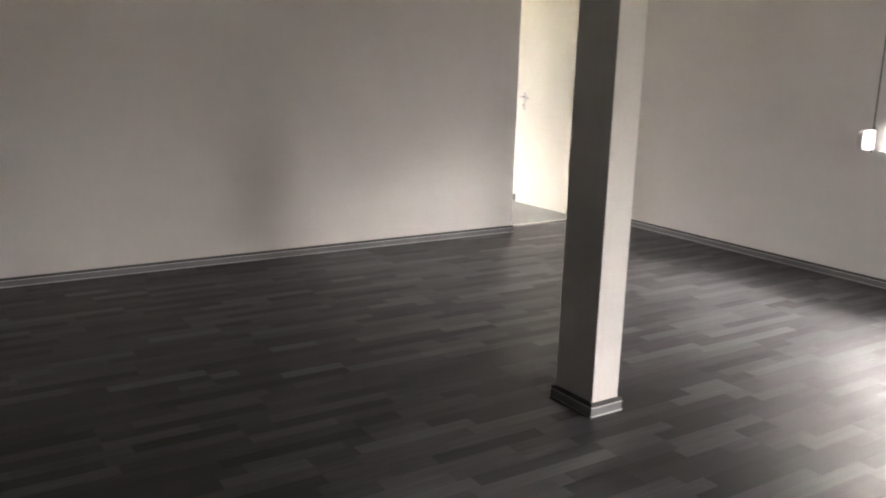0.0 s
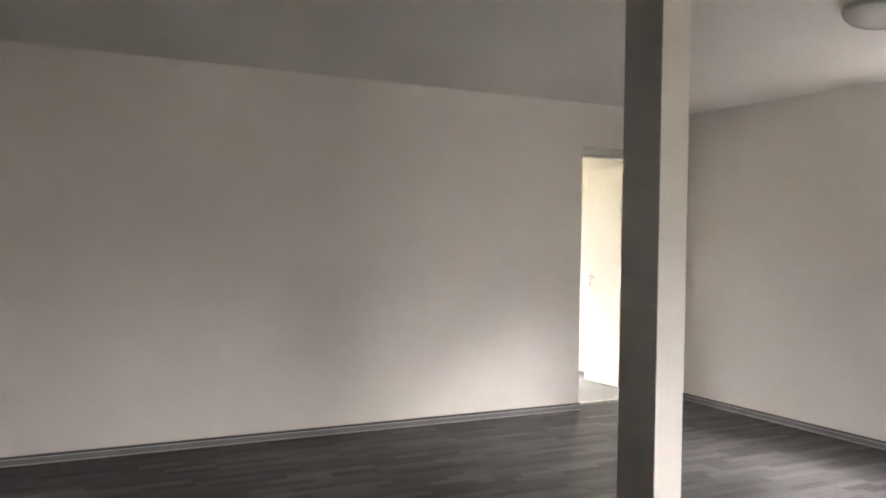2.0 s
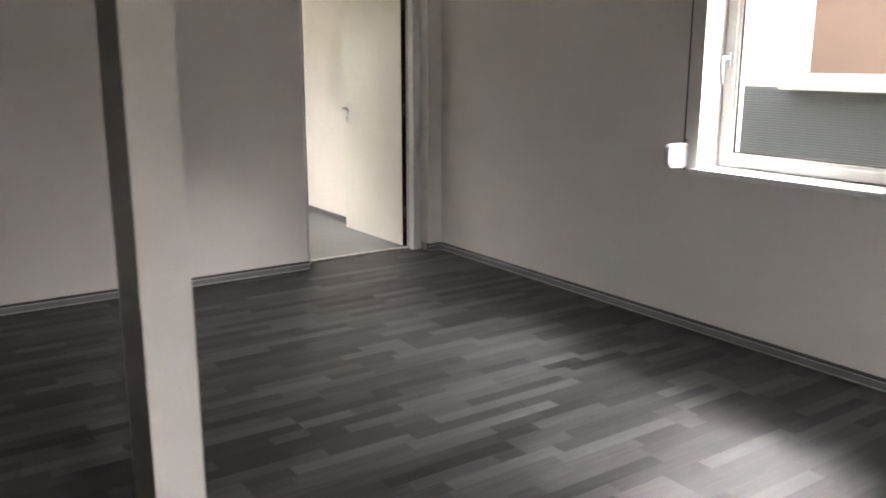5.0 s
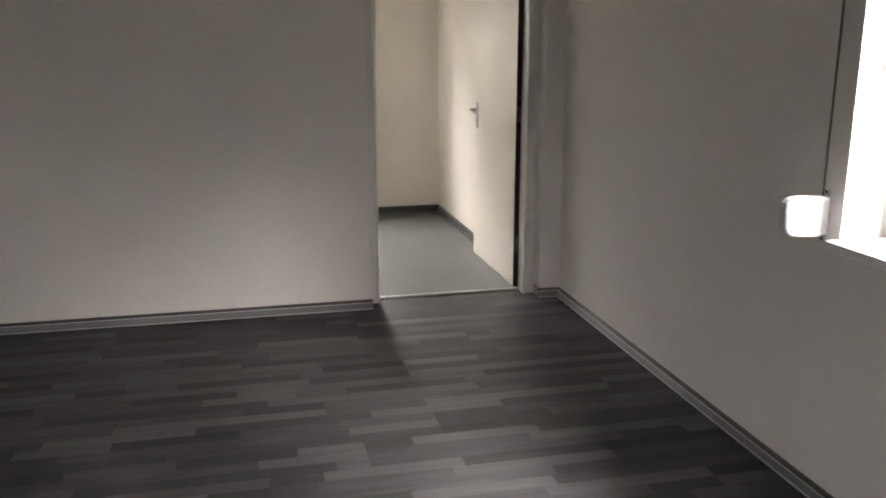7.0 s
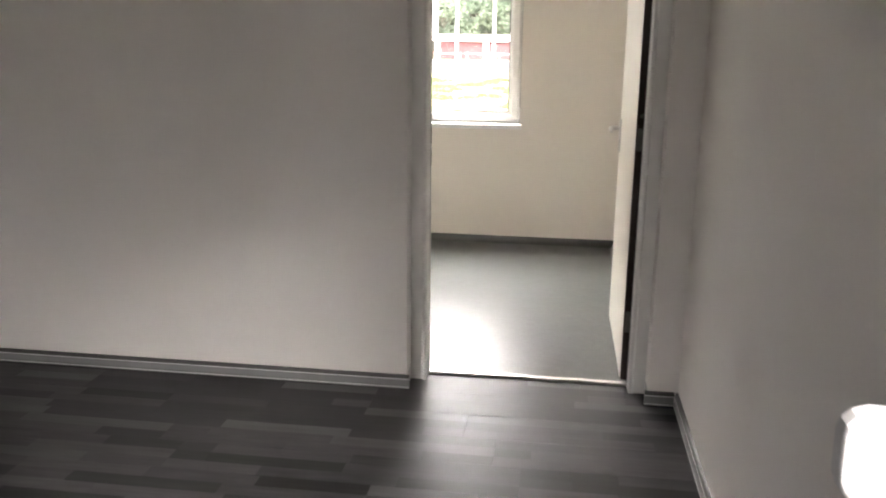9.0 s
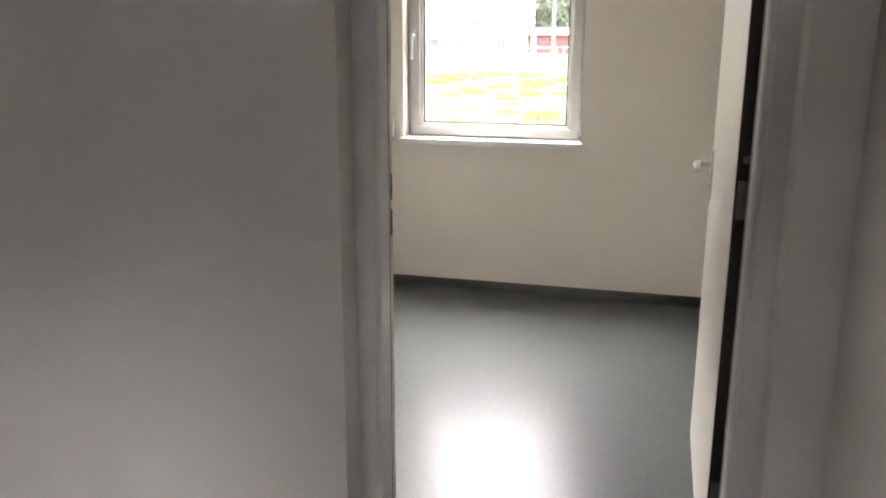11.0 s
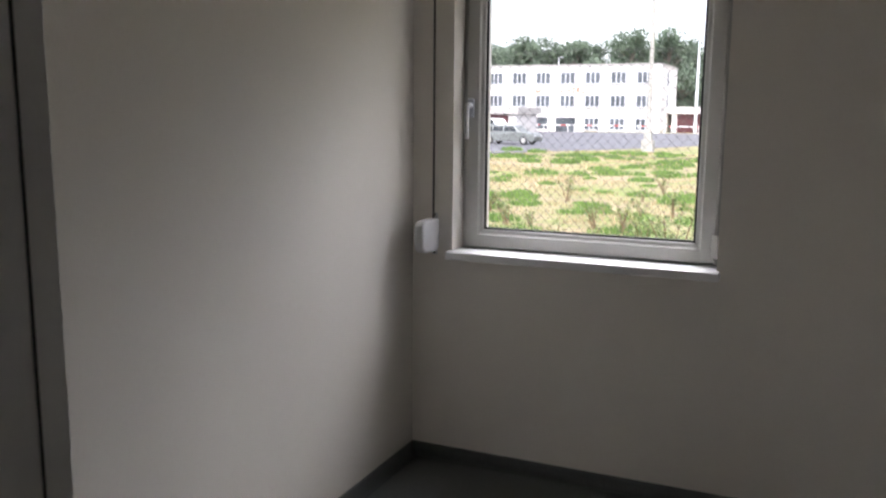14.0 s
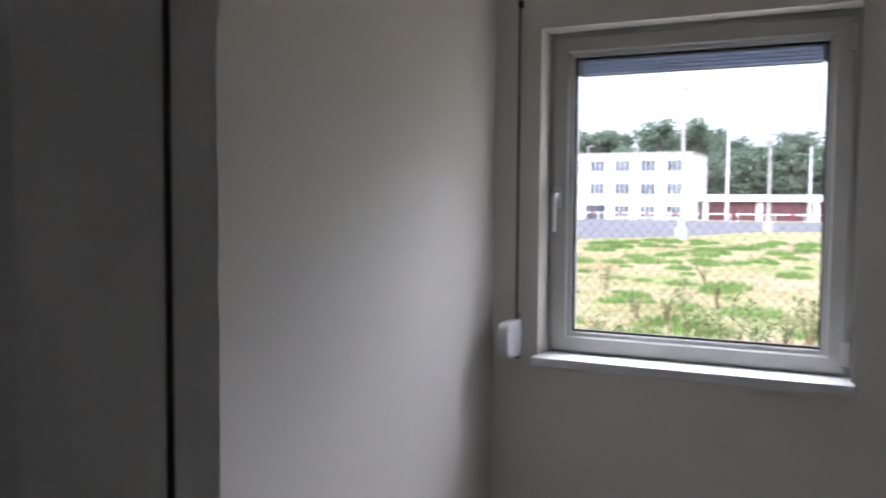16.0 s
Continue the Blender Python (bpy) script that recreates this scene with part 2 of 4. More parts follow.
# ---- plan ----
H = 2.385                    # ceiling
X_WEST, X_EAST = -10.5, 1.085  # long walls of the large room
Y_SOUTH = -7.2
T1 = 0.187                   # wall between the rooms
DOOR_W, DOOR_H = 0.967, 2.05  # opening in that wall, from x = 0
SX0, SX1, SY1 = -0.83, 0.975, 2.634  # small room
WIN_W, WIN_H, SILL_Z = 0.96, 1.107, 0.83
WIN_N = (SX0 + 0.165, SX0 + 0.165 + WIN_W)
WIN_E = (-2.265 - WIN_W, -2.265)
WIN_S = (-1.83, -1.83 + WIN_W)
OUT = 0.25                   # outer walls

wall_n = part("wall_north", boxes((X_WEST, 0, 0, T1, 0, H), (DOOR_W, X_EAST, 0, T1, 0, H), (0, DOOR_W, 0, T1, DOOR_H, H)), WALL)
tagged(wall_n, "white painted woodchip wall with a doorway", "wall", kind="structure")
XE2 = X_EAST + OUT
spans = [(X_EAST, XE2, Y_SOUTH - OUT, WIN_E[0], 0, H), (X_EAST, XE2, WIN_E[1], T1, 0, H), (X_EAST, XE2, *WIN_E, 0, SILL_Z), (X_EAST, XE2, *WIN_E, SILL_Z + WIN_H, H)]
tagged(part("wall_east", boxes(*spans), WALL), "white painted outer wall with a window opening", "wall", kind="structure")
a, b = WIN_S
spans = [(X_WEST, a, Y_SOUTH - OUT, Y_SOUTH, 0, H), (b, X_EAST, Y_SOUTH - OUT, Y_SOUTH, 0, H), (a, b, Y_SOUTH - OUT, Y_SOUTH, 0, SILL_Z), (a, b, Y_SOUTH - OUT, Y_SOUTH, SILL_Z + WIN_H, H)]
tagged(part("wall_south", boxes(*spans), WALL), "white painted closing wall with a window opening", "wall", kind="structure")
tagged(part("wall_west", boxes((X_WEST - 0.2, X_WEST, Y_SOUTH - OUT, T1, 0, H)), WALL), "white painted closing wall of the room", "wall", kind="structure")
tagged(part("small_room_wall_west", boxes((SX0 - 0.12, SX0, T1, SY1, 0, H)), ROOM_WALL), "cream painted wall of the small room", "wall", kind="structure")
tagged(part("small_room_wall_east", boxes((SX1, X_EAST + OUT, T1, SY1, 0, H)), ROOM_WALL), "cream painted wall of the small room", "wall", kind="structure")
a, b = WIN_N
tagged(part("small_room_wall_north", boxes((SX0 - 0.12, a, SY1, SY1 + OUT, 0, H), (b, X_EAST + OUT, SY1, SY1 + OUT, 0, H), (a, b, SY1, SY1 + OUT, 0, SILL_Z), (a, b, SY1, SY1 + OUT, SILL_Z + WIN_H, H)), ROOM_WALL), "cream painted outer wall with a window opening", "wall", kind="structure")
tagged(part("ceiling", boxes((X_WEST - 0.2, X_EAST + OUT, Y_SOUTH - OUT, T1, H, H + 0.2)), CEILING), "plain white painted ceiling", "ceiling", kind="structure")
tagged(part("small_room_ceiling", boxes((SX0 - 0.12, X_EAST + OUT, T1, SY1 + OUT, H, H + 0.2)), CEILING), "plain white painted ceiling of the small room", "ceiling", kind="structure")

# Unseen dark sheet added outside the wall to cut lamp bounce onto the hut.
outside = [(XE2, XE2 + 0.02, Y_SOUTH - OUT, WIN_E[0], -0.9, 6.0), (XE2, XE2 + 0.02, WIN_E[1], SY1 + OUT, -0.9, 6.0), (XE2, XE2 + 0.02, *WIN_E, -0.9, SILL_Z), (XE2, XE2 + 0.02, *WIN_E, SILL_Z + WIN_H, 6.0)]
tagged(part("bounce_absorber_east", boxes(*outside), BOUNCE_DARK), "unseen dark grey sheet added to swallow bounced light", "facade", kind="structure")
# Unseen block added above the ceilings to keep sky light off the hut.
tagged(part("shade_block", boxes((X_WEST - 0.2, X_EAST + OUT, Y_SOUTH - OUT, SY1 + OUT, H + 0.201, 6.0)), WALL), "unseen block added above the house to shade the hut", "storey", kind="structure")

# skin of the wall towards the small room
tagged(part("small_room_wall_south", boxes((SX0, 0, T1, T1 + 0.004, 0, H), (DOOR_W, SX1, T1, T1 + 0.004, 0, H), (0, DOOR_W, T1, T1 + 0.004, DOOR_H, H)), ROOM_WALL), "cream painted wall beside the doorway", "wall", kind="structure")

# floors
floor = part("floor", boxes((X_WEST - 0.2, X_EAST + OUT, Y_SOUTH - OUT, 0.175, -0.15, -0.003)), SUBFLOOR)
tagged(floor, "dark grey strip laminate floor with satin gloss", "floor", kind="structure")
lino = part("small_room_floor", boxes((SX0, SX1, 0.178, SY1, -0.15, 0.010)), LINO)
tagged(lino, "grey-green linoleum floor, shiny and slightly wavy", "floor", kind="structure")
COVE = [(0.0, 0.0108), (-0.033, 0.0108)] + [(-0.033 + 0.03 * math.sin(radians(a)), 0.0408 - 0.03 * math.cos(radians(a))) for a in range(15, 91, 15)] + [(-0.003, 0.058), (0.0, 0.059)]


def cove(name, m, length):
    bm = prism(COVE, "x", 0, length)
    bmesh.ops.transform(bm, matrix=m, verts=bm.verts[:])
    return tagged(smooth(part(name, bm, LINO)), "grey-green linoleum turned up against the wall", "skirting", kind="structure")


cove("coved_skirting_north", pose(SX0, SY1, 0), SX1 - SX0)
cove("coved_skirting_west", pose(SX0, T1 + 0.01, 0, 0, 0, 90), SY1 - T1 - 0.01)
cove("coved_skirting_east", pose(SX1, SY1, 0, 0, 0, -90), SY1 - T1 - 0.01)

# skirting boards of the large room
SKIRT = [(0.0, 0.0), (-0.0155, 0.0), (-0.0155, 0.009), (-0.0125, 0.013), (-0.0115, 0.026), (-0.0125, 0.039), (-0.0145, 0.043), (0.0, 0.043)]
LIP = [(0.0, 0.0432), (-0.0125, 0.0432), (-0.012, 0.048), (-0.008, 0.054), (-0.003, 0.0565), (0.0, 0.0565)]
BEADS = ([(-0.0156, 0.0055), (-0.0172, 0.006), (-0.0172, 0.0085), (-0.0156, 0.009)], [(-0.0145, 0.0395), (-0.0158, 0.04), (-0.0158, 0.0428), (-0.0145, 0.043)])


def strips(m, length, parent):
    """The lip and the two bright beads of a skirting board."""
    for name, outline, mat in (("lip", LIP, SKIRT_LIP), ("bead", BEADS[0], SKIRT_BEAD), ("bead", BEADS[1], SKIRT_BEAD)):
        bm = prism(outline, "x", 0, length)
        bmesh.ops.transform(bm, matrix=m, verts=bm.verts[:])
        part(name, bm, mat, parent, "soft dark upper lip" if name == "lip" else "pale raised line")


def skirting(name, m, length):
    bm = prism(SKIRT, "x", 0, length)
    bmesh.ops.transform(bm, matrix=m, verts=bm.verts[:])
    ob = tagged(part(name, bm, SKIRTING), "grey plastic skirting board with pale lines", "skirting board", kind="structure")
    strips(m, length, ob)
    return ob


skirting("baseboard_north", pose(X_WEST, 0, 0), -X_WEST + 0.012)
skirting("baseboard_reveal", pose(0, 0.1, 0, 0, 0, -90), 0.1)
skirting("baseboard_stub", pose(DOOR_W - 0.012, 0, 0), X_EAST - DOOR_W + 0.012 - 0.016)
skirting("baseboard_stub_reveal", pose(DOOR_W, 0.0, 0, 0, 0, 90), 0.1)
skirting("baseboard_east", pose(X_EAST, 0, 0, 0, 0, -90), -Y_SOUTH)
skirting("baseboard_west", pose(X_WEST, Y_SOUTH, 0, 0, 0, 90), -Y_SOUTH)

# column with its own skirting
CX0, CX1, CY0, CY1 = -1.845, -1.712, -2.935, -2.722
column = thing("column", (CX0 + CX1) / 2, (CY0 + CY1) / 2, 0, 0, "white painted square-edged column standing in the room", "column")
hw, hd = (CX1 - CX0) / 2, (CY1 - CY0) / 2
part("shaft", boxes((-hw, hw, -hd, hd, 0, H), bevel=0.003), COLUMN_PAINT, column)
for k, (w, d) in enumerate(((hw, hd), (hd, hw), (hw, hd), (hd, hw))):
    bm = prism([(p[0] - d, p[1]) for p in SKIRT], "x", -w - 0.013, w + 0.013)
    bmesh.ops.transform(bm, matrix=pose(0, 0, 0, 0, 0, 90 * k), verts=bm.verts[:])
    board = part("skirting", bm, SKIRTING, column, "grey plastic skirting strip")
    strips(pose(0, 0, 0, 0, 0, 90 * k) @ pose(-w - 0.013, -d, 0), 2 * w + 0.026, board)

# ---- doorway ----
frame_profile = [(0.0, 0.1), (0.047, 0.1), (0.050, 0.094), (0.054, 0.091), (0.060, 0.091), (0.064, 0.094), (0.067, 0.1), (0.067, 0.186), (0.0645, 0.1885), (0.012, 0.1885), (0.012, 0.199), (-0.03, 0.199), (-0.03, T1 + 0.006), (0.0, T1 + 0.006)]
door_frame = thing("door_frame", 0, 0, 0, 0, "grey lacquered steel door frame with black seal", "door frame", kind="structure")
part("jamb", prism(frame_profile, "z", 0, 1.985), STEEL_FRAME, door_frame)
part("jamb", prism([(DOOR_W - x, y) for x, y in frame_profile], "z", 0, 1.985), STEEL_FRAME, door_frame)
part("head", prism([(y, 2.05 - x) for x, y in frame_profile], "x", 0, DOOR_W), STEEL_FRAME, door_frame)
part("seal", boxes((0.0665, 0.0680, 0.1585, 0.161, 0, 1.98)), RUBBER, door_frame, "black rubber seal")
part("seal", boxes((DOOR_W - 0.0680, DOOR_W - 0.0665, 0.1585, 0.161, 0, 1.98)), RUBBER, door_frame, "black rubber seal")
for z in (0.927, 1.017):
    part("strike_hole", boxes((0.0665, 0.0675, 0.170, 0.182, z - 0.033, z + 0.033)), RUBBER, door_frame, "dark latch hole")
tagged(part("threshold", boxes((0.067, DOOR_W - 0.067, 0.165, 0.19, -0.02, 0.0125), bevel=0.0015), THRESHOLD), "thin metal threshold strip between the floors", "threshold", kind="structure")

door = thing("door", 0.893, 0.2, 0, 0.2, "cream lacquered flush door standing wide open", "door", kind="structure")
part("leaf", boxes((-0.020, 0.020, 0.004, 0.88, 0.016, 1.975), bevel=0.0015), DOOR_PAINT, door)
part("edge_band", boxes((-0.0185, 0.0185, 0.0, 0.004, 0.016, 1.975)), DARK_WOOD, door, "dark brown door edge")


def lever(parent, side):
    s = -0.020 if side < 0 else 0.020
    plate = part("backplate", boxes((min(s, s + side * 0.008), max(s, s + side * 0.008), 0.80, 0.838, 0.872, 1.035), bevel=0.003), ALUMINIUM, parent, "satin aluminium backplate")
    bm = tube([(s, 0.819, 0.988), (s + side * 0.03, 0.819, 0.988), (s + side * 0.045, 0.815, 0.988), (s + side * 0.052, 0.800, 0.988), (s + side * 0.053, 0.76, 0.986), (s + side * 0.052, 0.70, 0.982)], [0.010, 0.010, 0.010, 0.010, 0.009, 0.008], 12)
    smooth(part("lever", bm, ALUMINIUM, plate, "satin aluminium lever"))
    part("keyhole", boxes((min(s + side * 0.0078, s + side * 0.0086), max(s + side * 0.0078, s + side * 0.0086), 0.815, 0.823, 0.905, 0.925)), RUBBER, plate)


lever(door, -1)
lever(door, 1)
for z in (0.27, 1.02, 1.75):
    hinge = part("hinge", boxes((-0.014, 0.012, -0.002, 0.0, z - 0.045, z + 0.045), (0.012, 0.030, -0.003, 0.0, z, z + 0.045), bevel=0.0006, seg=1), HINGE_STEEL, door, "dull steel hinge plate")
    for k, (dx, dz) in enumerate(((0.004, 0.036), (0.006, 0.012), (-0.004, -0.014), (-0.006, -0.036))):
        part("screw", lathe([(0, 0.0), (0.004, 0.0), (0.0035, 0.0012), (0, 0.0015)], 10, m=pose(dx, -0.002, z + dz, 90)), HINGE_STEEL, hinge)
    smooth(part("knuckle", tube([(0.034, -0.004, z - 0.04), (0.034, -0.004, z + 0.05)], 0.007, 12), HINGE_STEEL, hinge))
part("bolt_cap", lathe([(0, 0.0), (0.009, 0.0), (0.008, 0.003), (0, 0.004)], 16, m=pose(0.002, 0, 1.113, 90)), HINGE_STEEL, door, "grey round cap")
part("sticker", boxes((0.002, 0.013, -0.001, 0.0, 1.18, 1.22)), RED_STICKER, door, "small red sticker")


# ---- windows ----
def window(name, x, y, rz, deep, label):
    """Origin at the middle of the opening's bottom on the inner face; +y points out."""
    w = thing(name, x, y, SILL_Z, rz, label, "window", kind="structure")
    W, Hh = WIN_W / 2, WIN_H
    f0, f1 = deep, deep + 0.07
    fw = 0.032
    frame_ob = part("window_frame", boxes((-W, -W + fw, f0, f1, 0, Hh), (W - fw, W, f0, f1, 0, Hh), (-W + fw, W - fw, f0, f1, Hh - fw, Hh), (-W + fw, W - fw, f0, f1, 0, fw), bevel=0.003, seg=1), PVC, w)
    s0, s1 = deep - 0.014, deep + 0.055
    si, so = 0.030, 0.087
    bm = bmesh.new()
    steps = [(si - 0.012, s0 + 0.004), (si - 0.009, s0), (so - 0.022, s0), (so - 0.019, s0 + 0.003), (so - 0.016, s0 + 0.008), (so - 0.004, s0 + 0.012), (so, s0 + 0.018), (so, s1), (si - 0.012, s1)]
    rings = []
    for inset, yy in steps:
        rings.append([bm.verts.new(p) for p in ((-W + inset, yy, inset), (W - inset, yy, inset), (W - inset, yy, Hh - inset), (-W + inset, yy, Hh - inset))])
    rings.append(rings[0])
    for p, q in zip(rings, rings[1:]):
        for k in range(4):
            bm.faces.new((p[k], p[(k + 1) % 4], q[(k + 1) % 4], q[k]))
    bmesh.ops.recalc_face_normals(bm, faces=bm.faces[:])
    sash = part("sash", bm, PVC, w, "white plastic casement")
    g = so - 0.001
    part("gasket", boxes((-W + g, -W + g + 0.008, s0 + 0.019, s0 + 0.03, g, Hh - g), (W - g - 0.008, W - g, s0 + 0.019, s0 + 0.03, g, Hh - g), (-W + g, W - g, s0 + 0.019, s0 + 0.03, g, g + 0.008), (-W + g, W - g, s0 + 0.019, s0 + 0.03, Hh - g - 0.008, Hh - g)), GASKET, sash, "dark glazing gasket")
    pane = part("pane", boxes((-W + g, W - g, s0 + 0.022, s0 + 0.028, g, Hh - g)), GLASS, sash, "clear glass pane")
    pane.visible_shadow = False
    vent = part("vent", boxes((-W + g + 0.018, W - g - 0.018, s0 + 0.03, s0 + 0.05, Hh - g - 0.058, Hh - g - 0.002), bevel=0.002), SHUTTER, w, "blue-grey perforated vent strip")
    for k in range(4):
        z = Hh - g - 0.052 + 0.0125 * k
        part("vent_rib", boxes((-W + g + 0.018, W - g - 0.018, s0 + 0.028, s0 + 0.031, z, z + 0.004)), SHUTTER, vent)
    for a, b in ((-W + g, -W + g + 0.018), (W - g - 0.018, W - g)):
        part("end_cap", boxes((a, b, s0 + 0.0285, s0 + 0.052, Hh - g - 0.06, Hh - g), bevel=0.003), SHUTTER_CAP, vent, "grey plastic end cap")
    part("lower_rail", boxes((-W + g + 0.018, W - g - 0.018, s0 + 0.029, s0 + 0.052, Hh - g - 0.063, Hh - g - 0.0585)), SHUTTER_CAP, vent)
    hx, hz = -W + 0.036, 0.545
    plate = part("handle_plate", boxes((hx - 0.014, hx + 0.014, s0 - 0.010, s0, hz - 0.035, hz + 0.035), bevel=0.004), SHUTTER_CAP, sash, "grey handle plate")
    bm = tube([(hx, s0 - 0.008, hz + 0.008), (hx, s0 - 0.035, hz + 0.008), (hx, s0 - 0.046, hz + 0.002), (hx, s0 - 0.050, hz - 0.012), (hx, s0 - 0.048, hz - 0.06), (hx, s0 - 0.044, hz - 0.115)], [0.011, 0.011, 0.011, 0.011, 0.010, 0.008], 12)
    smooth(part("handle", bm, WHITE_PLASTIC, plate, "white window handle"))
    for z in (0.03, Hh - 0.13):
        part("hinge_cover", boxes((W - 0.030, W - 0.008, s0 - 0.012, s0 + 0.01, z + 0.01, z + 0.09), bevel=0.004), PVC, frame_ob, "white hinge cover")
    part("window_sill", boxes((-W - 0.012, W + 0.012, -0.045, deep, -0.018, 0.012), bevel=0.004), SILL, w, "white sill board with rounded edge")
    return w


window("window_1", (WIN_N[0] + WIN_N[1]) / 2, SY1, 0, 0.10, "white plastic casement window with clear glass")
window("window_2", X_EAST, (WIN_E[0] + WIN_E[1]) / 2, -90, 0.16, "white plastic casement window with clear glass")
window("window_3", sum(WIN_S) / 2, Y_SOUTH, 180, 0.12, "white plastic casement window with clear glass")


def winder(x, y, rz):
    """Belt winder of the roller shutter: x along the wall, -y into the room; origin at the box's bottom on the wall."""
    w = thing("shutter_strap_winder", x, y, 0.842, rz, "white plastic strap winder with grey strap on the wall", "strap winder", group="strap winders by the windows")
    outline = [(-0.001, 0.004), (-0.020, 0.002), (-0.034, -0.004), (-0.116, 0.001), (-0.131, 0.006), (-0.142, 0.017), (-0.148, 0.032), (-0.149, 0.089), (-0.145, 0.104), (-0.134, 0.115), (-0.115, 0.121), (-0.030, 0.122), (-0.001, 0.117)]
    cy, cz = -0.07, 0.06
    bm = bmesh.new()
    rings = [[bm.verts.new((px, cy + (y - cy) * k, cz + (z - cz) * k)) for y, z in outline] for px, k in ((-0.02, 0.9), (-0.018, 0.96), (-0.013, 1.0), (0.013, 1.0), (0.018, 0.96), (0.02, 0.9))]
    for p, q in zip(rings, rings[1:]):
        for i in range(len(p)):
            bm.faces.new((p[i], p[(i + 1) % len(p)], q[(i + 1) % len(p)], q[i]))
    bm.faces.new(rings[0]), bm.faces.new(rings[-1])
    bmesh.ops.recalc_face_normals(bm, faces=bm.faces[:])
    part("casing", bm, WHITE_PLASTIC, w)
    part("mounting_plate", boxes((-0.012, 0.012, -0.004, 0.0, -0.02, 0.14), bevel=0.001, seg=1), WHITE_PLASTIC, w)
    part("strap", boxes((-0.0045, 0.0045, -0.016, -0.0145, 0.116, 1.17)), STRAP, w, "grey woven shutter strap")
    guide = part("strap_guide", boxes((-0.008, 0.008, -0.018, 0.0, 1.168, 1.192), bevel=0.003), RUBBER, w, "dark strap guide")
    for z in (-0.012, 0.132):
        part("screw", lathe([(0, 0.0), (0.005, 0.0), (0.004, 0.003), (0, 0.004)], 10, m=pose(0, -0.004, z, 90)), RUBBER, w)
    return w


winder(WIN_N[0] - 0.072, SY1, 0)
winder(X_EAST, WIN_E[1] + 0.075, -90)

# ceiling lamp
lamp = thing("ceiling_lamp", -0.57, -2.91, H, 0, "round white opal glass ceiling lamp, switched off", "ceiling lamp")
part("base_plate", lathe([(0, 0), (0.13, 0), (0.13, -0.02), (0, -0.02)], 40), PVC, lamp)
smooth(part("shade", lathe([(0.13, -0.02), (0.16, -0.024), (0.166, -0.034), (0.158, -0.056), (0.133, -0.079), (0.096, -0.095), (0.048, -0.104), (0, -0.107)], 48), OPAL, lamp, "opal glass bowl"))
part("rim", lathe([(0.16, -0.018), (0.169, -0.023), (0.169, -0.034), (0.162, -0.036)], 48), PVC, lamp)

# ---- outside ----
def ground_material():
    m, n, l, b = material("dry_meadow", 0.95)
    vec = coords(n, l)
    big, mid, fine = noise_node(n, l, vec, 0.22, 5.0, 0.6), noise_node(n, l, vec, 1.4, 5.0, 0.65), noise_node(n, l, vec, 14.0, 6.0, 0.7)
    straw = ramp(n, l, fine, [(0.3, (0.215, 0.165, 0.095)), (0.55, (0.365, 0.29, 0.175)), (0.75, (0.46, 0.385, 0.25))])
    green = ramp(n, l, fine, [(0.3, (0.10, 0.155, 0.028)), (0.7, (0.235, 0.305, 0.07))])
    add = n.new("ShaderNodeMath")
    add.operation = "ADD"
    l.new(big, add.inputs[0])
    l.new(mid, add.inputs[1])
    mask = ramp(n, l, add.outputs[0], [(0.45, (0, 0, 0)), (0.62, (1, 1, 1))])
    half = n.new("ShaderNodeMath")
    half.operation = "MULTIPLY"
    half.inputs[1].default_value = 0.5
    l.new(add.outputs[0], half.inputs[0])
    l.new(half.outputs[0], mask.node.inputs["Fac"])
    mix = n.new("ShaderNodeMix")
    mix.data_type = "RGBA"
    l.new(mask, mix.inputs["Factor"])
    l.new(straw, mix.inputs["A"])
    l.new(green, mix.inputs["B"])
    l.new(mix.outputs["Result"], b.inputs["Base Color"])
    bump(n, l, b, fine, 0.6, 0.05)
    return m


def varied(name, dark, light, rough=0.8):
    """Colour that differs from piece to piece of one mesh."""
    m, n, l, b = material(name, rough)
    geo = n.new("ShaderNodeNewGeometry")
    l.new(ramp(n, l, geo.outputs["Random Per Island"], [(0.0, dark), (1.0, light)]), b.inputs["Base Color"])
    return m


MEADOW = ground_material()
ASPHALT = mottled("grey_asphalt", (0.11, 0.11, 0.12), (0.17, 0.17, 0.185), 0.85, 0.3, grain=20.0)
BLADE = varied("green_blades", (0.075, 0.15, 0.026), (0.19, 0.30, 0.068))
STRAW = varied("straw_blades", (0.28, 0.22, 0.12), (0.5, 0.41, 0.24))
WEED_LEAF = varied("weed_leaves", (0.12, 0.17, 0.055), (0.25, 0.30, 0.12))
WEED_STEM = mottled("weed_stem", (0.16, 0.11, 0.06), (0.25, 0.18, 0.1), 0.8)
TREE_LEAF = varied("tree_leaves", (0.085, 0.122, 0.082), (0.15, 0.195, 0.13))
BARK = mottled("bark", (0.12, 0.10, 0.08), (0.24, 0.21, 0.17), 0.9, 3.0, grain=15.0)
WIRE = mottled("weathered_wire", (0.05, 0.05, 0.052), (0.09, 0.09, 0.092), 0.7, 20.0)
CONCRETE = mottled("weathered_concrete", (0.30, 0.29, 0.27), (0.42, 0.41, 0.39), 0.85, 2.0, grain=20.0)
PLASTER = mottled("flaking_white_plaster", (0.62, 0.58, 0.55), (0.80, 0.78, 0.76), 0.85, 0.45, grain=4.0)
FADED_RED = mottled("faded_red_paint", (0.45, 0.16, 0.10), (0.62, 0.30, 0.22), 0.85, 1.5, grain=8.0)
FAR_GLASS = mottled("dark_far_pane", (0.03, 0.035, 0.04), (0.16, 0.18, 0.2), 0.15, 0.4)
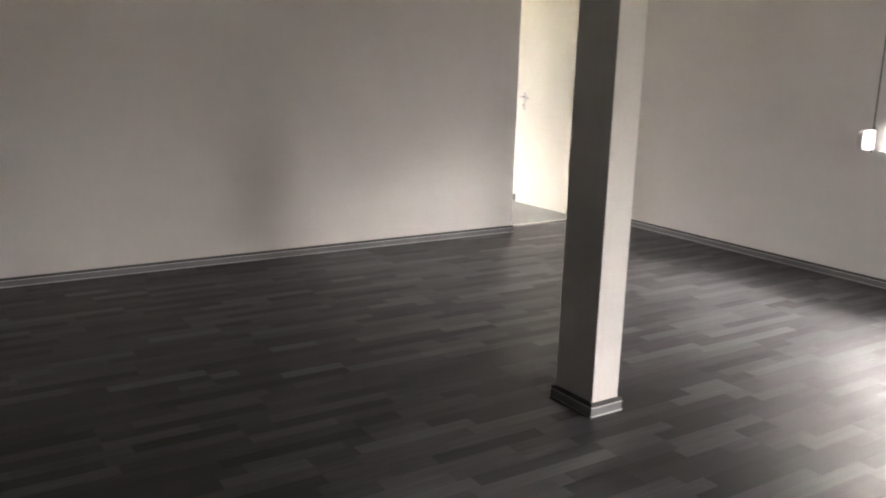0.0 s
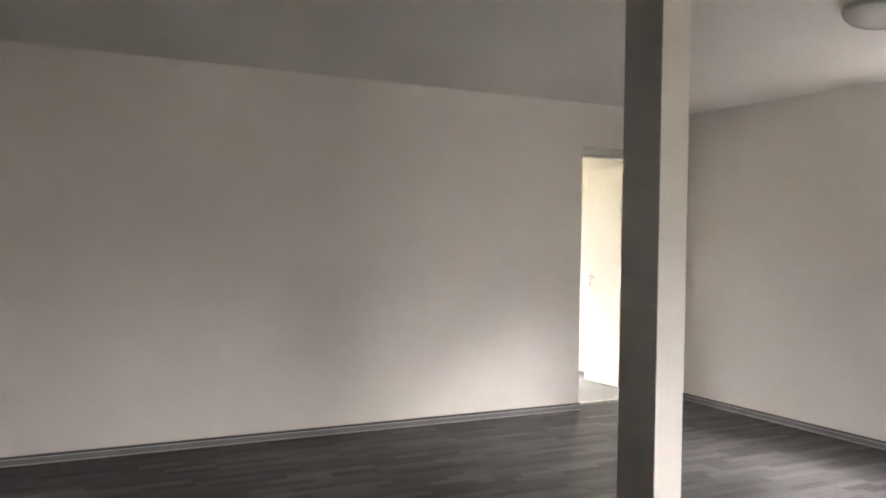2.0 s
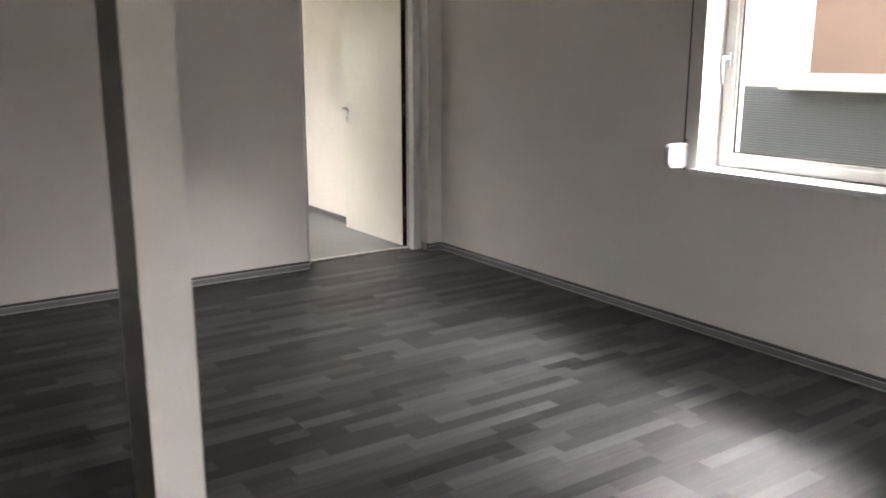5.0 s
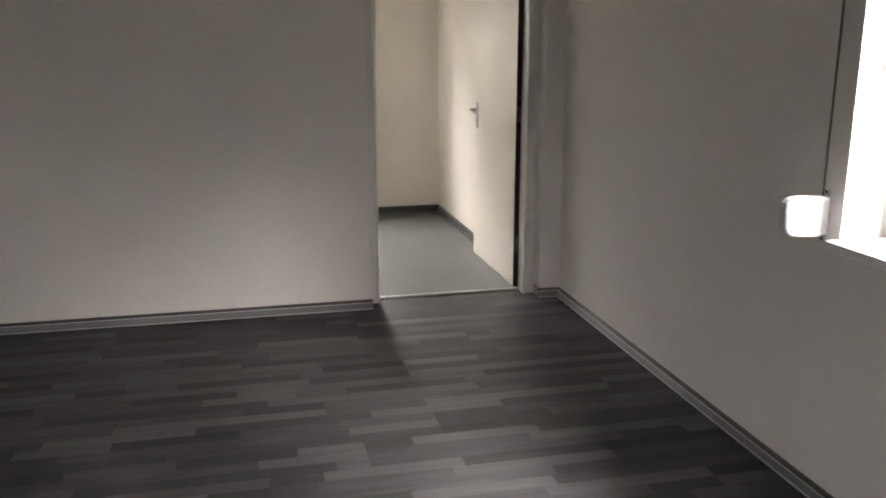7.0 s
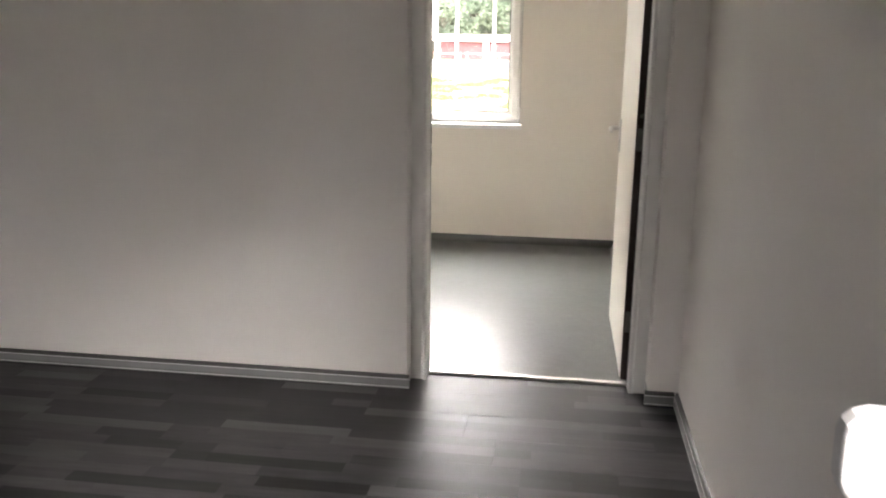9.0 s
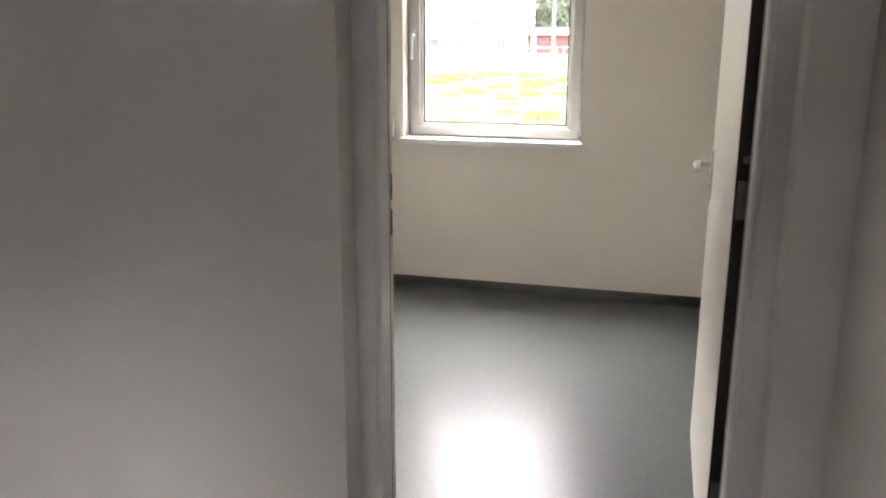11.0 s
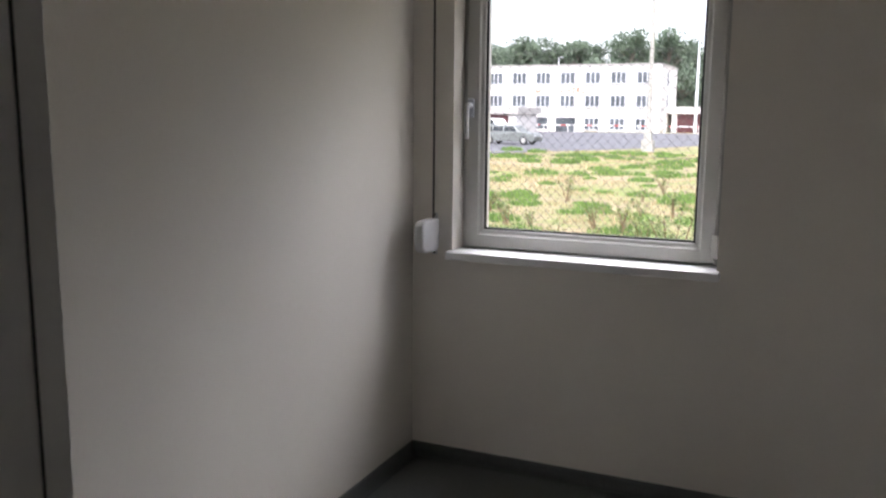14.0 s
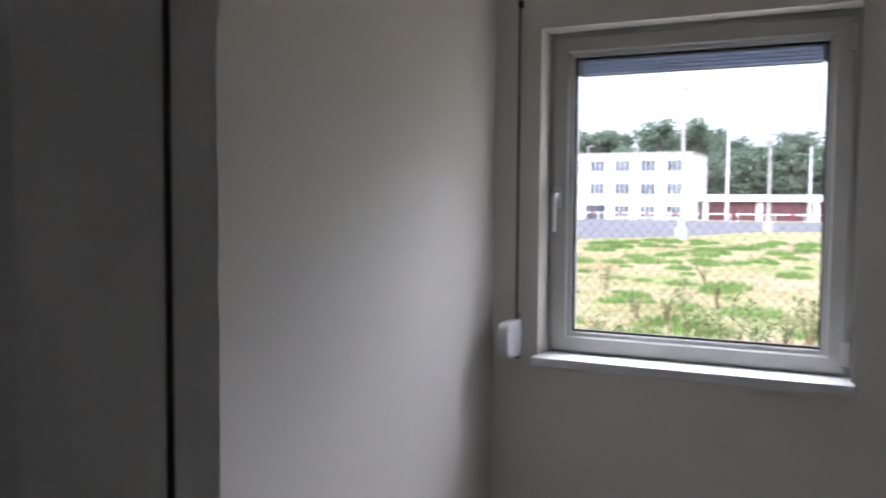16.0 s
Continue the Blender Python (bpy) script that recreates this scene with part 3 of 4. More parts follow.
FAR_FRAME = mottled("grey_window_frame", (0.45, 0.47, 0.5), (0.6, 0.62, 0.64), 0.5, 2.0)
MAROON = mottled("maroon_gate_paint", (0.07, 0.02, 0.024), (0.11, 0.034, 0.038), 0.6, 0.8)
GREY_FASCIA = mottled("grey_concrete_fascia", (0.36, 0.34, 0.32), (0.48, 0.46, 0.44), 0.85, 0.8)
POLE_WHITE = mottled("pale_pole_paint", (0.55, 0.58, 0.62), (0.68, 0.7, 0.72), 0.5, 2.0)
BARRIER_WHITE = mottled("barrier_white", (0.7, 0.7, 0.68), (0.8, 0.8, 0.78), 0.6)
BARRIER_RED = mottled("barrier_red", (0.45, 0.05, 0.04), (0.55, 0.09, 0.07), 0.6)
CAR_SILVER = mottled("silver_green_car_paint", (0.20, 0.215, 0.205), (0.25, 0.265, 0.255), 0.28, 2.0, metal=0.5, strength=0.01)
CAR_WHITE = mottled("white_car_paint", (0.7, 0.7, 0.7), (0.76, 0.76, 0.76), 0.3, 2.0, strength=0.01)
CAR_GLASS = mottled("car_glass", (0.02, 0.025, 0.028), (0.04, 0.045, 0.05), 0.08, 2.0, strength=0.01)
TYRE = mottled("tyre_rubber", (0.015, 0.015, 0.015), (0.03, 0.03, 0.03), 0.8)
TAIL_RED = mottled("tail_light_red", (0.35, 0.02, 0.02), (0.45, 0.04, 0.03), 0.25)
CLAD_WHITE = mottled("white_ribbed_cladding", (0.72, 0.71, 0.68), (0.78, 0.77, 0.74), 0.5, 1.5, strength=0.05)
CLAD_GREY = mottled("grey_ribbed_cladding", (0.085, 0.094, 0.097), (0.105, 0.115, 0.119), 0.5, 1.5, strength=0.05)
CLAD_TRIM = mottled("blue_grey_corner_trim", (0.105, 0.117, 0.13), (0.135, 0.148, 0.162), 0.45, 3.0)
TAN_BLIND = mottled("tan_lowered_blind", (0.2, 0.132, 0.098), (0.23, 0.155, 0.115), 0.6, 4.0)
GZ = -0.9

# ground, one sheet that runs under the house
bm = bmesh.new()
bmesh.ops.create_grid(bm, x_segments=40, y_segments=40, size=900, matrix=pose(0, 300, GZ))
tagged(part("ground", bm, MEADOW), "dry straw-coloured meadow with green patches", "ground", kind="structure")
bm = prism([(-140, 30), (-30, 38), (-17, 45), (-9.5, 61), (-6.5, 71), (12, 84), (90, 90), (90, 111), (-140, 111)], "z", GZ - 0.1, GZ + 0.02)
tagged(part("road", bm, ASPHALT), "wide grey asphalt yard beyond the meadow", "road", kind="structure")
tagged(part("house_plinth", boxes((X_WEST - 0.2, X_EAST + OUT, Y_SOUTH - OUT, SY1 + OUT, GZ - 0.1, -0.151)), CONCRETE), "concrete plinth under the house", "plinth", kind="structure")

rng = random.Random(7)


def blades(spots, mat, name, label, tall, spread, count):
    """Grass as folded, tapering blades."""
    bm = bmesh.new()
    for x, y, s in spots:
        for _ in range(int(count * s)):
            a, r = rng.uniform(0, 6.283), spread * s * math.sqrt(rng.random())
            px, py = x + r * 1.2 * math.cos(a), y + r * math.sin(a)
            h = tall * s * rng.uniform(0.45, 1.0) * (1.15 - 0.5 * r / (spread * s))
            t = rng.uniform(0, 6.283)
            w = 0.006 + 0.0004 * y
            dx, dy = w * math.cos(t), w * math.sin(t)
            lx, ly = rng.uniform(-0.35, 0.35) * h, rng.uniform(-0.35, 0.35) * h
            v = [bm.verts.new(p) for p in ((px - dx, py - dy, GZ), (px + dx, py + dy, GZ), (px + lx * 0.4 + dx * 0.7, py + ly * 0.4 + dy * 0.7, GZ + h * 0.6), (px + lx * 0.4 - dx * 0.7, py + ly * 0.4 - dy * 0.7, GZ + h * 0.6), (px + lx, py + ly, GZ + h))]
            bm.faces.new((v[0], v[1], v[2], v[3]))
            bm.faces.new((v[3], v[2], v[4]))
    return tagged(part(name, bm, mat), label, "grass", kind="stuff")


def in_view(y, margin=1.0):
    return rng.uniform(-0.40 * y - margin, 0.10 * y + margin)


spots = []
for _ in range(185):
    y = 11 + 40 * rng.random() ** 1.2
    spots.append((in_view(y), y, rng.uniform(0.35, 1.0) * (0.7 + 0.012 * y)))
blades(spots, BLADE, "green_grass_tufts", "fresh green grass tufts in the dry meadow", 0.36, 0.55, 250)
spots = []
for _ in range(520):
    y = 7 + 45 * rng.random() ** 1.3
    spots.append((in_view(y, 2), y, rng.uniform(0.4, 1.0)))
blades(spots, STRAW, "dry_grass", "dry straw-coloured meadow grass", 0.2, 0.9, 60)


def weed(kind_name, x, y, tall, lean, thick, seed):
    r = random.Random(seed)
    w = thing(kind_name, x, y, GZ, 0, "tall leafy weed growing in the dry meadow", "weed", group="weeds in the meadow")
    stems, leaves = bmesh.new(), bmesh.new()
    for k in range(thick):
        a, reach = r.uniform(0, 6.283), r.uniform(0.1, 0.45) * tall
        top = Vector((reach * math.cos(a) + lean, reach * math.sin(a), tall * r.uniform(0.6, 1.0)))
        pts = [Vector((r.uniform(-0.05, 0.05), r.uniform(-0.05, 0.05), 0)).lerp(top, t) + Vector((0, 0, 0.12 * tall * math.sin(3.14 * t))) for t in (0, 0.3, 0.6, 0.85, 1)]
        tube(pts, [0.014, 0.011, 0.008, 0.006, 0.003], 5, stems)
        for _ in range(int(34 * tall)):
            t = r.uniform(0.25, 1.0)
            i = min(int(t * 4), 3)
            p = pts[i].lerp(pts[i + 1], t * 4 - i)
            d = Vector((r.uniform(-1, 1), r.uniform(-1, 1), r.uniform(-0.3, 0.7))).normalized()
            s = d.cross(Vector((0, 0, 1))).normalized() * r.uniform(0.012, 0.03)
            ln = r.uniform(0.06, 0.15)
            q = p + d * 0.03 * r.random()
            v = [leaves.verts.new(c) for c in (q, q + d * ln * 0.5 + s, q + d * ln + Vector((0, 0, -0.02)), q + d * ln * 0.5 - s)]
            leaves.faces.new(v)
    part("stem", stems, WEED_STEM, w)
    part("foliage", leaves, WEED_LEAF, w, "small grey-green leaves")
    return w


for k, (x, y, tall) in enumerate(((-1.05, 10.6, 1.25), (-0.75, 11.2, 1.0), (-1.4, 9.9, 0.8), (-2.3, 10.8, 0.85), (-2.9, 11.5, 0.75), (-0.35, 9.6, 0.7), (-3.6, 10.2, 0.6), (-1.8, 12.6, 0.8), (-0.2, 13.5, 0.9), (-4.2, 12.0, 0.6))):
    weed("weed", x, y, tall, rng.uniform(-0.15, 0.15), 5 + k % 3, 20 + k)
for k in range(20):
    y = rng.uniform(9.5, 24)
    weed("weed", rng.uniform(-0.36 * y, 0.02 * y + 0.4), y, rng.uniform(0.25, 0.7), rng.uniform(-0.1, 0.1), 4 + k % 4, 60 + k)

# chain-link fence
fence = thing("chain_link_fence", 0, 6.2, GZ, 0, "galvanised chain-link fence with thin posts", "fence")
FX0, FX1, FTOP, MESH = -8.0, 5.0, 2.75, 0.080
wires = bmesh.new()
k0, k1 = int((FX0 - FTOP) / MESH), int(FX1 / MESH)
for k in range(k0, k1 + 1):
    for s in (1, -1):
        c = k * MESH
        x0, z0, x1, z1 = (c, 0.0, c + FTOP, FTOP) if s > 0 else (c + FTOP, 0.0, c, FTOP)
        lo, hi = max(FX0, min(x0, x1)), min(FX1, max(x0, x1))
        if hi - lo < 0.05:
            continue
        f = lambda x: z0 + (x - x0) * s
        r = 0.0014
        v = [wires.verts.new(p) for p in ((lo, -r, f(lo) - r), (lo, r, f(lo) - r), (lo, r, f(lo) + r), (lo, -r, f(lo) + r), (hi, -r, f(hi) - r), (hi, r, f(hi) - r), (hi, r, f(hi) + r), (hi, -r, f(hi) + r))]
        for q in ((0, 1, 5, 4), (1, 2, 6, 5), (2, 3, 7, 6), (3, 0, 4, 7)):
            wires.faces.new([v[i] for i in q])
tagged(part("wire_mesh", wires, WIRE, fence, "diamond wire mesh"), kind="stuff")
for z in (0.05, 1.94, 2.74):
    part("tension_wire", tube([(FX0, 0.004, z), (FX1, 0.004, z)], 0.0016, 6), WIRE, fence)
for x in (-6.6, -3.9, 1.2, 3.9):
    part("post", tube([(x, 0.03, -0.05), (x, 0.03, 2.8)], 0.022, 10), WIRE, fence)

# three-storey building, turned a little away
block = thing("office_building", -18.5, 112.0, GZ, 0.0, "three-storey building with flaking white plaster and dark windows", "building")
BL, BD, BH = 52.0, 12.8, 8.75
shell = part("wall", boxes((-BL, 0, 0, BD, 0, BH), bevel=0.02, seg=1), PLASTER, block)
part("roof", boxes((-BL - 0.15, 0.15, -0.15, BD + 0.15, BH, BH + 0.18)), GREY_FASCIA, block, "flat grey roof edge")


def far_window(x, z, w, h, panes, y=0.0, side=False):
    m = pose(0, 0, 0, 0, 0, 90) if side else Matrix()
    bm = boxes((x, x + w, y - 0.02, y + 0.01, z, z + h))
    bmesh.ops.transform(bm, matrix=m, verts=bm.verts[:])
    win = part("window", bm, FAR_GLASS, block, "dark window in grey frames")
    t = 0.09
    spans = [(x - t, x, y - 0.07, y, z - t, z + h + t), (x + w, x + w + t, y - 0.07, y, z - t, z + h + t), (x, x + w, y - 0.07, y, z + h, z + h + t), (x, x + w, y - 0.07, y, z - t, z)]
    for k in range(1, panes):
        c = x + w * k / panes
        spans.append((c - 0.06, c + 0.06, y - 0.06, y - 0.02, z, z + h))
    bm = boxes(*spans)
    bmesh.ops.transform(bm, matrix=m, verts=bm.verts[:])
    part("window_frame", bm, FAR_FRAME, win)
    bm = boxes((x - 0.15, x + w + 0.15, y - 0.16, y, z - 0.2, z - t))
    bmesh.ops.transform(bm, matrix=m, verts=bm.verts[:])
    part("window_sill", bm, GREY_FASCIA, win)


for c in range(15):
    x = -3.05 - 3.42 * c
    for z in (6.45, 3.4, 0.4):
        if z > 1 or c not in (3, 4):
            far_window(x, z, 1.85, 1.4, 3)
part("entrance", boxes((-13.9, -11.2, -0.03, 0.01, 0.0, 1.9)), FAR_GLASS, block, "dark ground floor opening")
part("entrance", boxes((-16.9, -15.1, -0.03, 0.01, 0.3, 1.9)), FAR_GLASS, block, "dark ground floor opening")
for z in (6.3, 3.3):
    far_window(4.4, z, 0.9, 1.6, 1, 0.0, True)
for x0, x1, z in ((-14.2, -9.6, 5.55), (-13.4, -10.0, 5.3), (-19.6, -15.8, 5.5), (-18.6, -16.6, 5.25), (-12.2, -10.6, 5.85)):
    x = x0
    while x < x1:
        w, dz, h = rng.uniform(0.25, 0.6), rng.uniform(-0.05, 0.05), rng.uniform(0.05, 0.12)
        part("faded_letter", boxes((x, x + w, -0.018, 0.002, z + dz - h, z + dz + h)), FADED_RED, block, "faded red unreadable lettering")
        x += w + rng.uniform(0.05, 0.2)
mast = part("roof_mast", tube([(-14.6, 3, BH), (-14.6, 3, BH + 1.3), (-14.0, 3, BH + 1.35)], 0.07, 8), POLE_WHITE, block, "short white mast")

# garages
garage = thing("garage_row", -18.0, 118.0, GZ, 0, "low garage row with maroon gates and white fascia", "garage")
part("wall", boxes((0, 62, 0.3, 7, 0, 2.5)), PLASTER, garage)
part("fascia", boxes((-0.6, 62.3, -0.3, 7.2, 2.5, 3.42), bevel=0.03, seg=1), PLASTER, garage, "weathered pale concrete fascia")
for k in range(9):
    x = 0.8 + 6.9 * k
    gate = part("gate", boxes((x, x + 6.1, 0.2, 0.32, 0, 2.5)), MAROON, garage, "maroon garage gate")
    for j in range(1, 6):
        part("gate_batten", boxes((x + j * 1.02 - 0.04, x + j * 1.02 + 0.04, 0.16, 0.2, 0.05, 2.45)), MAROON, gate)
    part("pillar", boxes((x - 0.7, x - 0.05, 0.0, 0.35, 0, 2.5)), PLASTER, garage)
annex = thing("low_annex", -35.5, 88.0, GZ, 0, "low concrete annex with a grey roof edge", "building")
part("wall", boxes((-14, 5.5, 0.5, 8, 0, 2.3)), PLASTER, annex)
part("fascia", boxes((-14.4, 5.9, 0, 8.4, 2.3, 3.1), bevel=0.03, seg=1), GREY_FASCIA, annex, "grey concrete roof edge")
part("gate", boxes((1.2, 4.6, 0.4, 0.52, 0, 2.2)), MAROON, annex, "dark red gate")
part("gate", boxes((-4.0, -0.4, 0.4, 0.52, 0, 2.2)), MAROON, annex, "dark red gate")

# red and white barriers before the buildings
for k in range(11):
    bar = thing("barrier", -42 + 4.2 * k, 107.5 + 0.25 * k if k > 5 else 109.5, GZ, 0, "red and white striped road barrier", "barrier", group="barriers along the yard")
    for j in range(6):
        part("board", boxes((j * 0.66, j * 0.66 + 0.66, -0.02, 0.02, 0.86, 1.0)), BARRIER_RED if (j + k) % 5 == 1 else BARRIER_WHITE, bar)
    for x in (0.3, 3.6):
        part("foot", boxes((x - 0.05, x + 0.05, -0.25, 0.25, 0, 0.08), (x - 0.04, x + 0.04, -0.04, 0.04, 0.08, 1.05)), BARRIER_WHITE, bar)


def mast_pole(x, y, top, r0, mat, label, base=False, lamps=True):
    p = thing("lamp_post", x, y, GZ, 0, label, "lamp post", group="posts in the yard")
    part("pole", tube([(0, 0, 0), (0, 0, top * 0.5), (0, 0, top)], [r0, r0 * 0.8, r0 * 0.55], 10), mat, p)
    if base:
        part("footing", boxes((-0.36, 0.36, -0.36, 0.36, -0.1, 0.75), (-0.22, 0.22, -0.3, 0.3, 0.75, 1.35), bevel=0.03), CONCRETE, p, "concrete footing block")
    if lamps:
        part("crossarm", boxes((-0.24, 0.24, -0.05, 0.05, top - 0.1, top - 0.02)), mat, p)
        for s in (-1, 1):
            part("floodlight", boxes((s * 0.2 - 0.12, s * 0.2 + 0.12, -0.2, 0.12, top - 0.05, top + 0.1), bevel=0.03), GREY_FASCIA, p)
    part("finial", tube([(0, 0, top), (0, 0, top + 0.45)], 0.03, 6), mat, p)


mast_pole(-9.2, 53.4, 9.3, 0.17, CONCRETE, "grey concrete lamp post on a footing block", True)
mast_pole(-14.6, 116.5, 13.6, 0.22, POLE_WHITE, "slender white mast in the yard", False, False)
mast_pole(-5.8, 73.0, 7.3, 0.17, CONCRETE, "grey concrete lamp post on a footing block", True)
mast_pole(-4.5, 115.0, 9.4, 0.2, POLE_WHITE, "slender white mast in the yard", False, False)
mast_pole(14.0, 80.0, 8.5, 0.17, CONCRETE, "grey concrete lamp post on a footing block", True)


def car(name, x, y, rz, paint, label, tall=1.45, long=4.5, van=False):
    c = thing(name, x, y, GZ + 0.02, rz, label, "car", group="cars parked in the yard")
    L, W = long, 1.72
    roof = [(0.02, 0.55), (0.0, 0.75), (0.10, 0.95), (0.28, tall - 0.06), (0.5, tall), (L * 0.55, tall), (L * 0.62, tall - 0.05), (L * 0.745, 0.96), (L * 0.96, 0.82), (L, 0.66), (L, 0.34), (L * 0.97, 0.24), (0.05, 0.24), (0.0, 0.34)]
    if van:
        roof = [(0.0, 0.6), (0.0, 1.0), (0.05, tall - 0.1), (0.2, tall), (L * 0.62, tall), (L * 0.7, tall - 0.08), (L * 0.83, 1.1), (L * 0.98, 0.95), (L, 0.7), (L, 0.34), (L * 0.97, 0.26), (0.05, 0.26), (0, 0.34)]
    bm = prism([(px - L / 2, pz) for px, pz in roof], "y", -W / 2, W / 2)
    for v in bm.verts:
        if v.co.z > 0.97:
            v.co.y *= 1 - 0.16 * min((v.co.z - 0.97) / (tall - 0.97), 1)
    bmesh.ops.bevel(bm, geom=bm.edges[:], offset=0.05, segments=2, profile=0.5, affect="EDGES")
    body = part("body", bm, paint, c)
    for s in (-1, 1):
        for a, b in ((0.06, 0.2), (0.215, 0.40), (0.42, 0.60)):
            x0, x1 = a * L - L / 2 + 0.15, b * L - L / 2 + 0.12
            z1 = tall - 0.12
            y0, y1 = s * (W / 2 + 0.004), s * (W / 2 * (1 - 0.16 * (z1 - 0.97) / (tall - 0.97)) + 0.006)
            bm = bmesh.new()
            slope = 0.28 if b > 0.5 else 0.0
            vs = [bm.verts.new(p) for p in ((x0, y0, 0.97), (x1 + slope, y0, 0.97), (x1 - 0.02, y1, z1), (x0 + 0.02, y1, z1))]
            inner = [bm.verts.new((v.co.x, v.co.y - s * 0.02, v.co.z)) for v in vs]
            bm.faces.new(vs), bm.faces.new(inner[::-1])
            for i in range(4):
                bm.faces.new((vs[i], vs[(i + 1) % 4], inner[(i + 1) % 4], inner[i]))
            bmesh.ops.recalc_face_normals(bm, faces=bm.faces[:])
            part("side_window", bm, CAR_GLASS, body)
        part("tail_light", boxes((-L / 2 - 0.012, -L / 2 + 0.1, s * 0.62 - 0.1, s * 0.62 + 0.1, 0.62, 0.86), bevel=0.01), TAIL_RED, body, "red tail light")
        part("headlight", boxes((L / 2 - 0.14, L / 2 + 0.012, s * 0.6 - 0.16, s * 0.6 + 0.16, 0.56, 0.7), bevel=0.01), WHITE_PLASTIC, body)
        for px in (-L / 2 + 0.85, L / 2 - 0.85):
            wheel = smooth(part("wheel", lathe([(0, -0.09), (0.29, -0.09), (0.31, -0.07), (0.31, 0.07), (0.29, 0.09), (0, 0.09)], 20, m=pose(px, s * 0.8, 0.31, 90)), TYRE, c, "black tyre"))
            part("rim", lathe([(0, -0.1), (0.17, -0.1), (0.19, -0.092), (0.19, 0.092), (0.17, 0.1), (0, 0.1)], 16, m=pose(px, s * 0.8, 0.31, 90)), ALUMINIUM, wheel)
    part("rear_window", boxes((-L / 2 + 0.06, -L / 2 + 0.17, -0.58, 0.58, 1.0, tall - 0.2), bevel=0.01), CAR_GLASS, body)
    return c


car("car", -20.9, 61.0, -6, CAR_SILVER, "silver station wagon parked on the yard")
car("van", -25.6, 69.0, -6, CAR_WHITE, "white van parked on the yard", 1.9, 4.7, True)


# trees behind the buildings
def tree_meshes(seed, tall, wide):
    r = random.Random(seed)
    wood, crown = bmesh.new(), bmesh.new()
    tube([(0, 0, 0), (0.1, 0, tall * 0.3), (0.0, 0.15, tall * 0.6), (0.1, 0.1, tall * 0.88)], [0.32, 0.26, 0.17, 0.05], 8, wood)
    hubs = []
    for k in range(34):
        z = tall * r.uniform(0.2, 0.93)
        a, reach = k * 2.4 + r.uniform(-0.5, 0.5), wide * r.uniform(0.3, 1.0) * (1.0 - 0.6 * abs(z / tall - 0.55))
        tip = Vector((reach * math.cos(a), reach * math.sin(a), z + 0.6))
        tube([(0, 0, z * 0.78), tip * 0.5 + Vector((0, 0, z * 0.42)), tip], [0.11, 0.07, 0.02], 4, wood)
        hubs.append((tip, wide * r.uniform(0.2, 0.42)))
    hubs.append((Vector((0, 0, tall * 0.93)), wide * 0.3))
    for c, rad in hubs:
        sx, sz = r.uniform(0.8, 1.3), r.uniform(0.45, 0.8)
        for _ in range(150):
            d = Vector((r.gauss(0, sx), r.gauss(0, sx), r.gauss(0, sz))) * rad * 0.62
            p, n1 = c + d, Vector((r.gauss(0, 1), r.gauss(0, 1), r.gauss(0, 1))).normalized()
            u = n1.orthogonal().normalized() * r.uniform(0.16, 0.4)
            w = n1.cross(u) * r.uniform(0.5, 0.9)
            crown.faces.new([crown.verts.new(q) for q in (p - u, p - w * 0.6 + u * 0.1, p + u, p + w * 0.8)])
    return wood, crown


tree_kinds = []
for k, (tall, wide) in enumerate(((14.0, 4.4), (12.0, 3.9), (15.0, 3.7), (11.0, 3.1))):
    wood, crown = tree_meshes(40 + k, tall, wide)
    t = thing("tree", -62 + 3.0 * k, 150 + 4 * k, GZ, 40 * k, "tall leafy deciduous tree in the wood behind", "tree", group="trees of the wood")
    part("trunk", wood, BARK, t)
    part("crown", crown, TREE_LEAF, t, "dense dark green crown")
    tree_kinds.append(t)
for k in range(150):
    row = k % 5
    x = -76 + 0.87 * k + rng.uniform(-1.5, 1.5)
    s = rng.uniform(0.88, 1.04) * (1.0 if x < -20 else 0.86)
    src = tree_kinds[rng.randrange(4)]
    c = copy_thing(src, pose(x, 138 + 7 * row + rng.uniform(-3, 3), GZ, 0, 0, rng.uniform(0, 360)))
    c.scale = (s, s, s)
for k, (x, y, sc) in enumerate(((10.9, 7.5, 0.22), (12.3, 8.9, 0.26), (14.4, 11.2, 0.3), (17.2, 13.9, 0.36), (20.4, 17.4, 0.42))):
    c = copy_thing(tree_kinds[k % 4], pose(x, y, GZ, 0, 0, 70 * k))
    c.scale, c.name = (sc, sc, sc), "shrub"
    tagged(c, "leafy green shrub in the meadow beside the hut", "shrub", "shrubs beside the hut")
tagged(part("wood_edge", prism([(-160, 172), (160, 172), (160, 176), (-160, 176)], "z", GZ, 8.5), TREE_LEAF), "dark closed edge of the wood", "wood", kind="stuff")

# neighbouring hut with ribbed cladding
hut = thing("neighbouring_hut", 3.0, -0.75, GZ, 0, "flat hut with ribbed white and grey metal cladding", "building")
SPLIT, HUT_H, HUT_L = 1.185 - GZ, 3.4, 14.0


def ribbed(z0, z1, pitch=0.018, depth=0.003):
    out, z = [(0.06, z0)], z0
    while z < z1 - pitch:
        out += [(0.0, z + 0.002), (0.0, z + pitch * 0.55), (depth, z + pitch * 0.7), (depth, z + pitch * 0.98)]
        z += pitch
    out.append((0.06, z1))
    bm = bmesh.new()
    prev = None
    for y in (-HUT_L, -0.14):
        row = [bm.verts.new((px, y, pz)) for px, pz in out]
        if prev:
            for i in range(len(row) - 1):
                bm.faces.new((prev[i], prev[i + 1], row[i + 1], row[i]))
        prev = row
    return bm


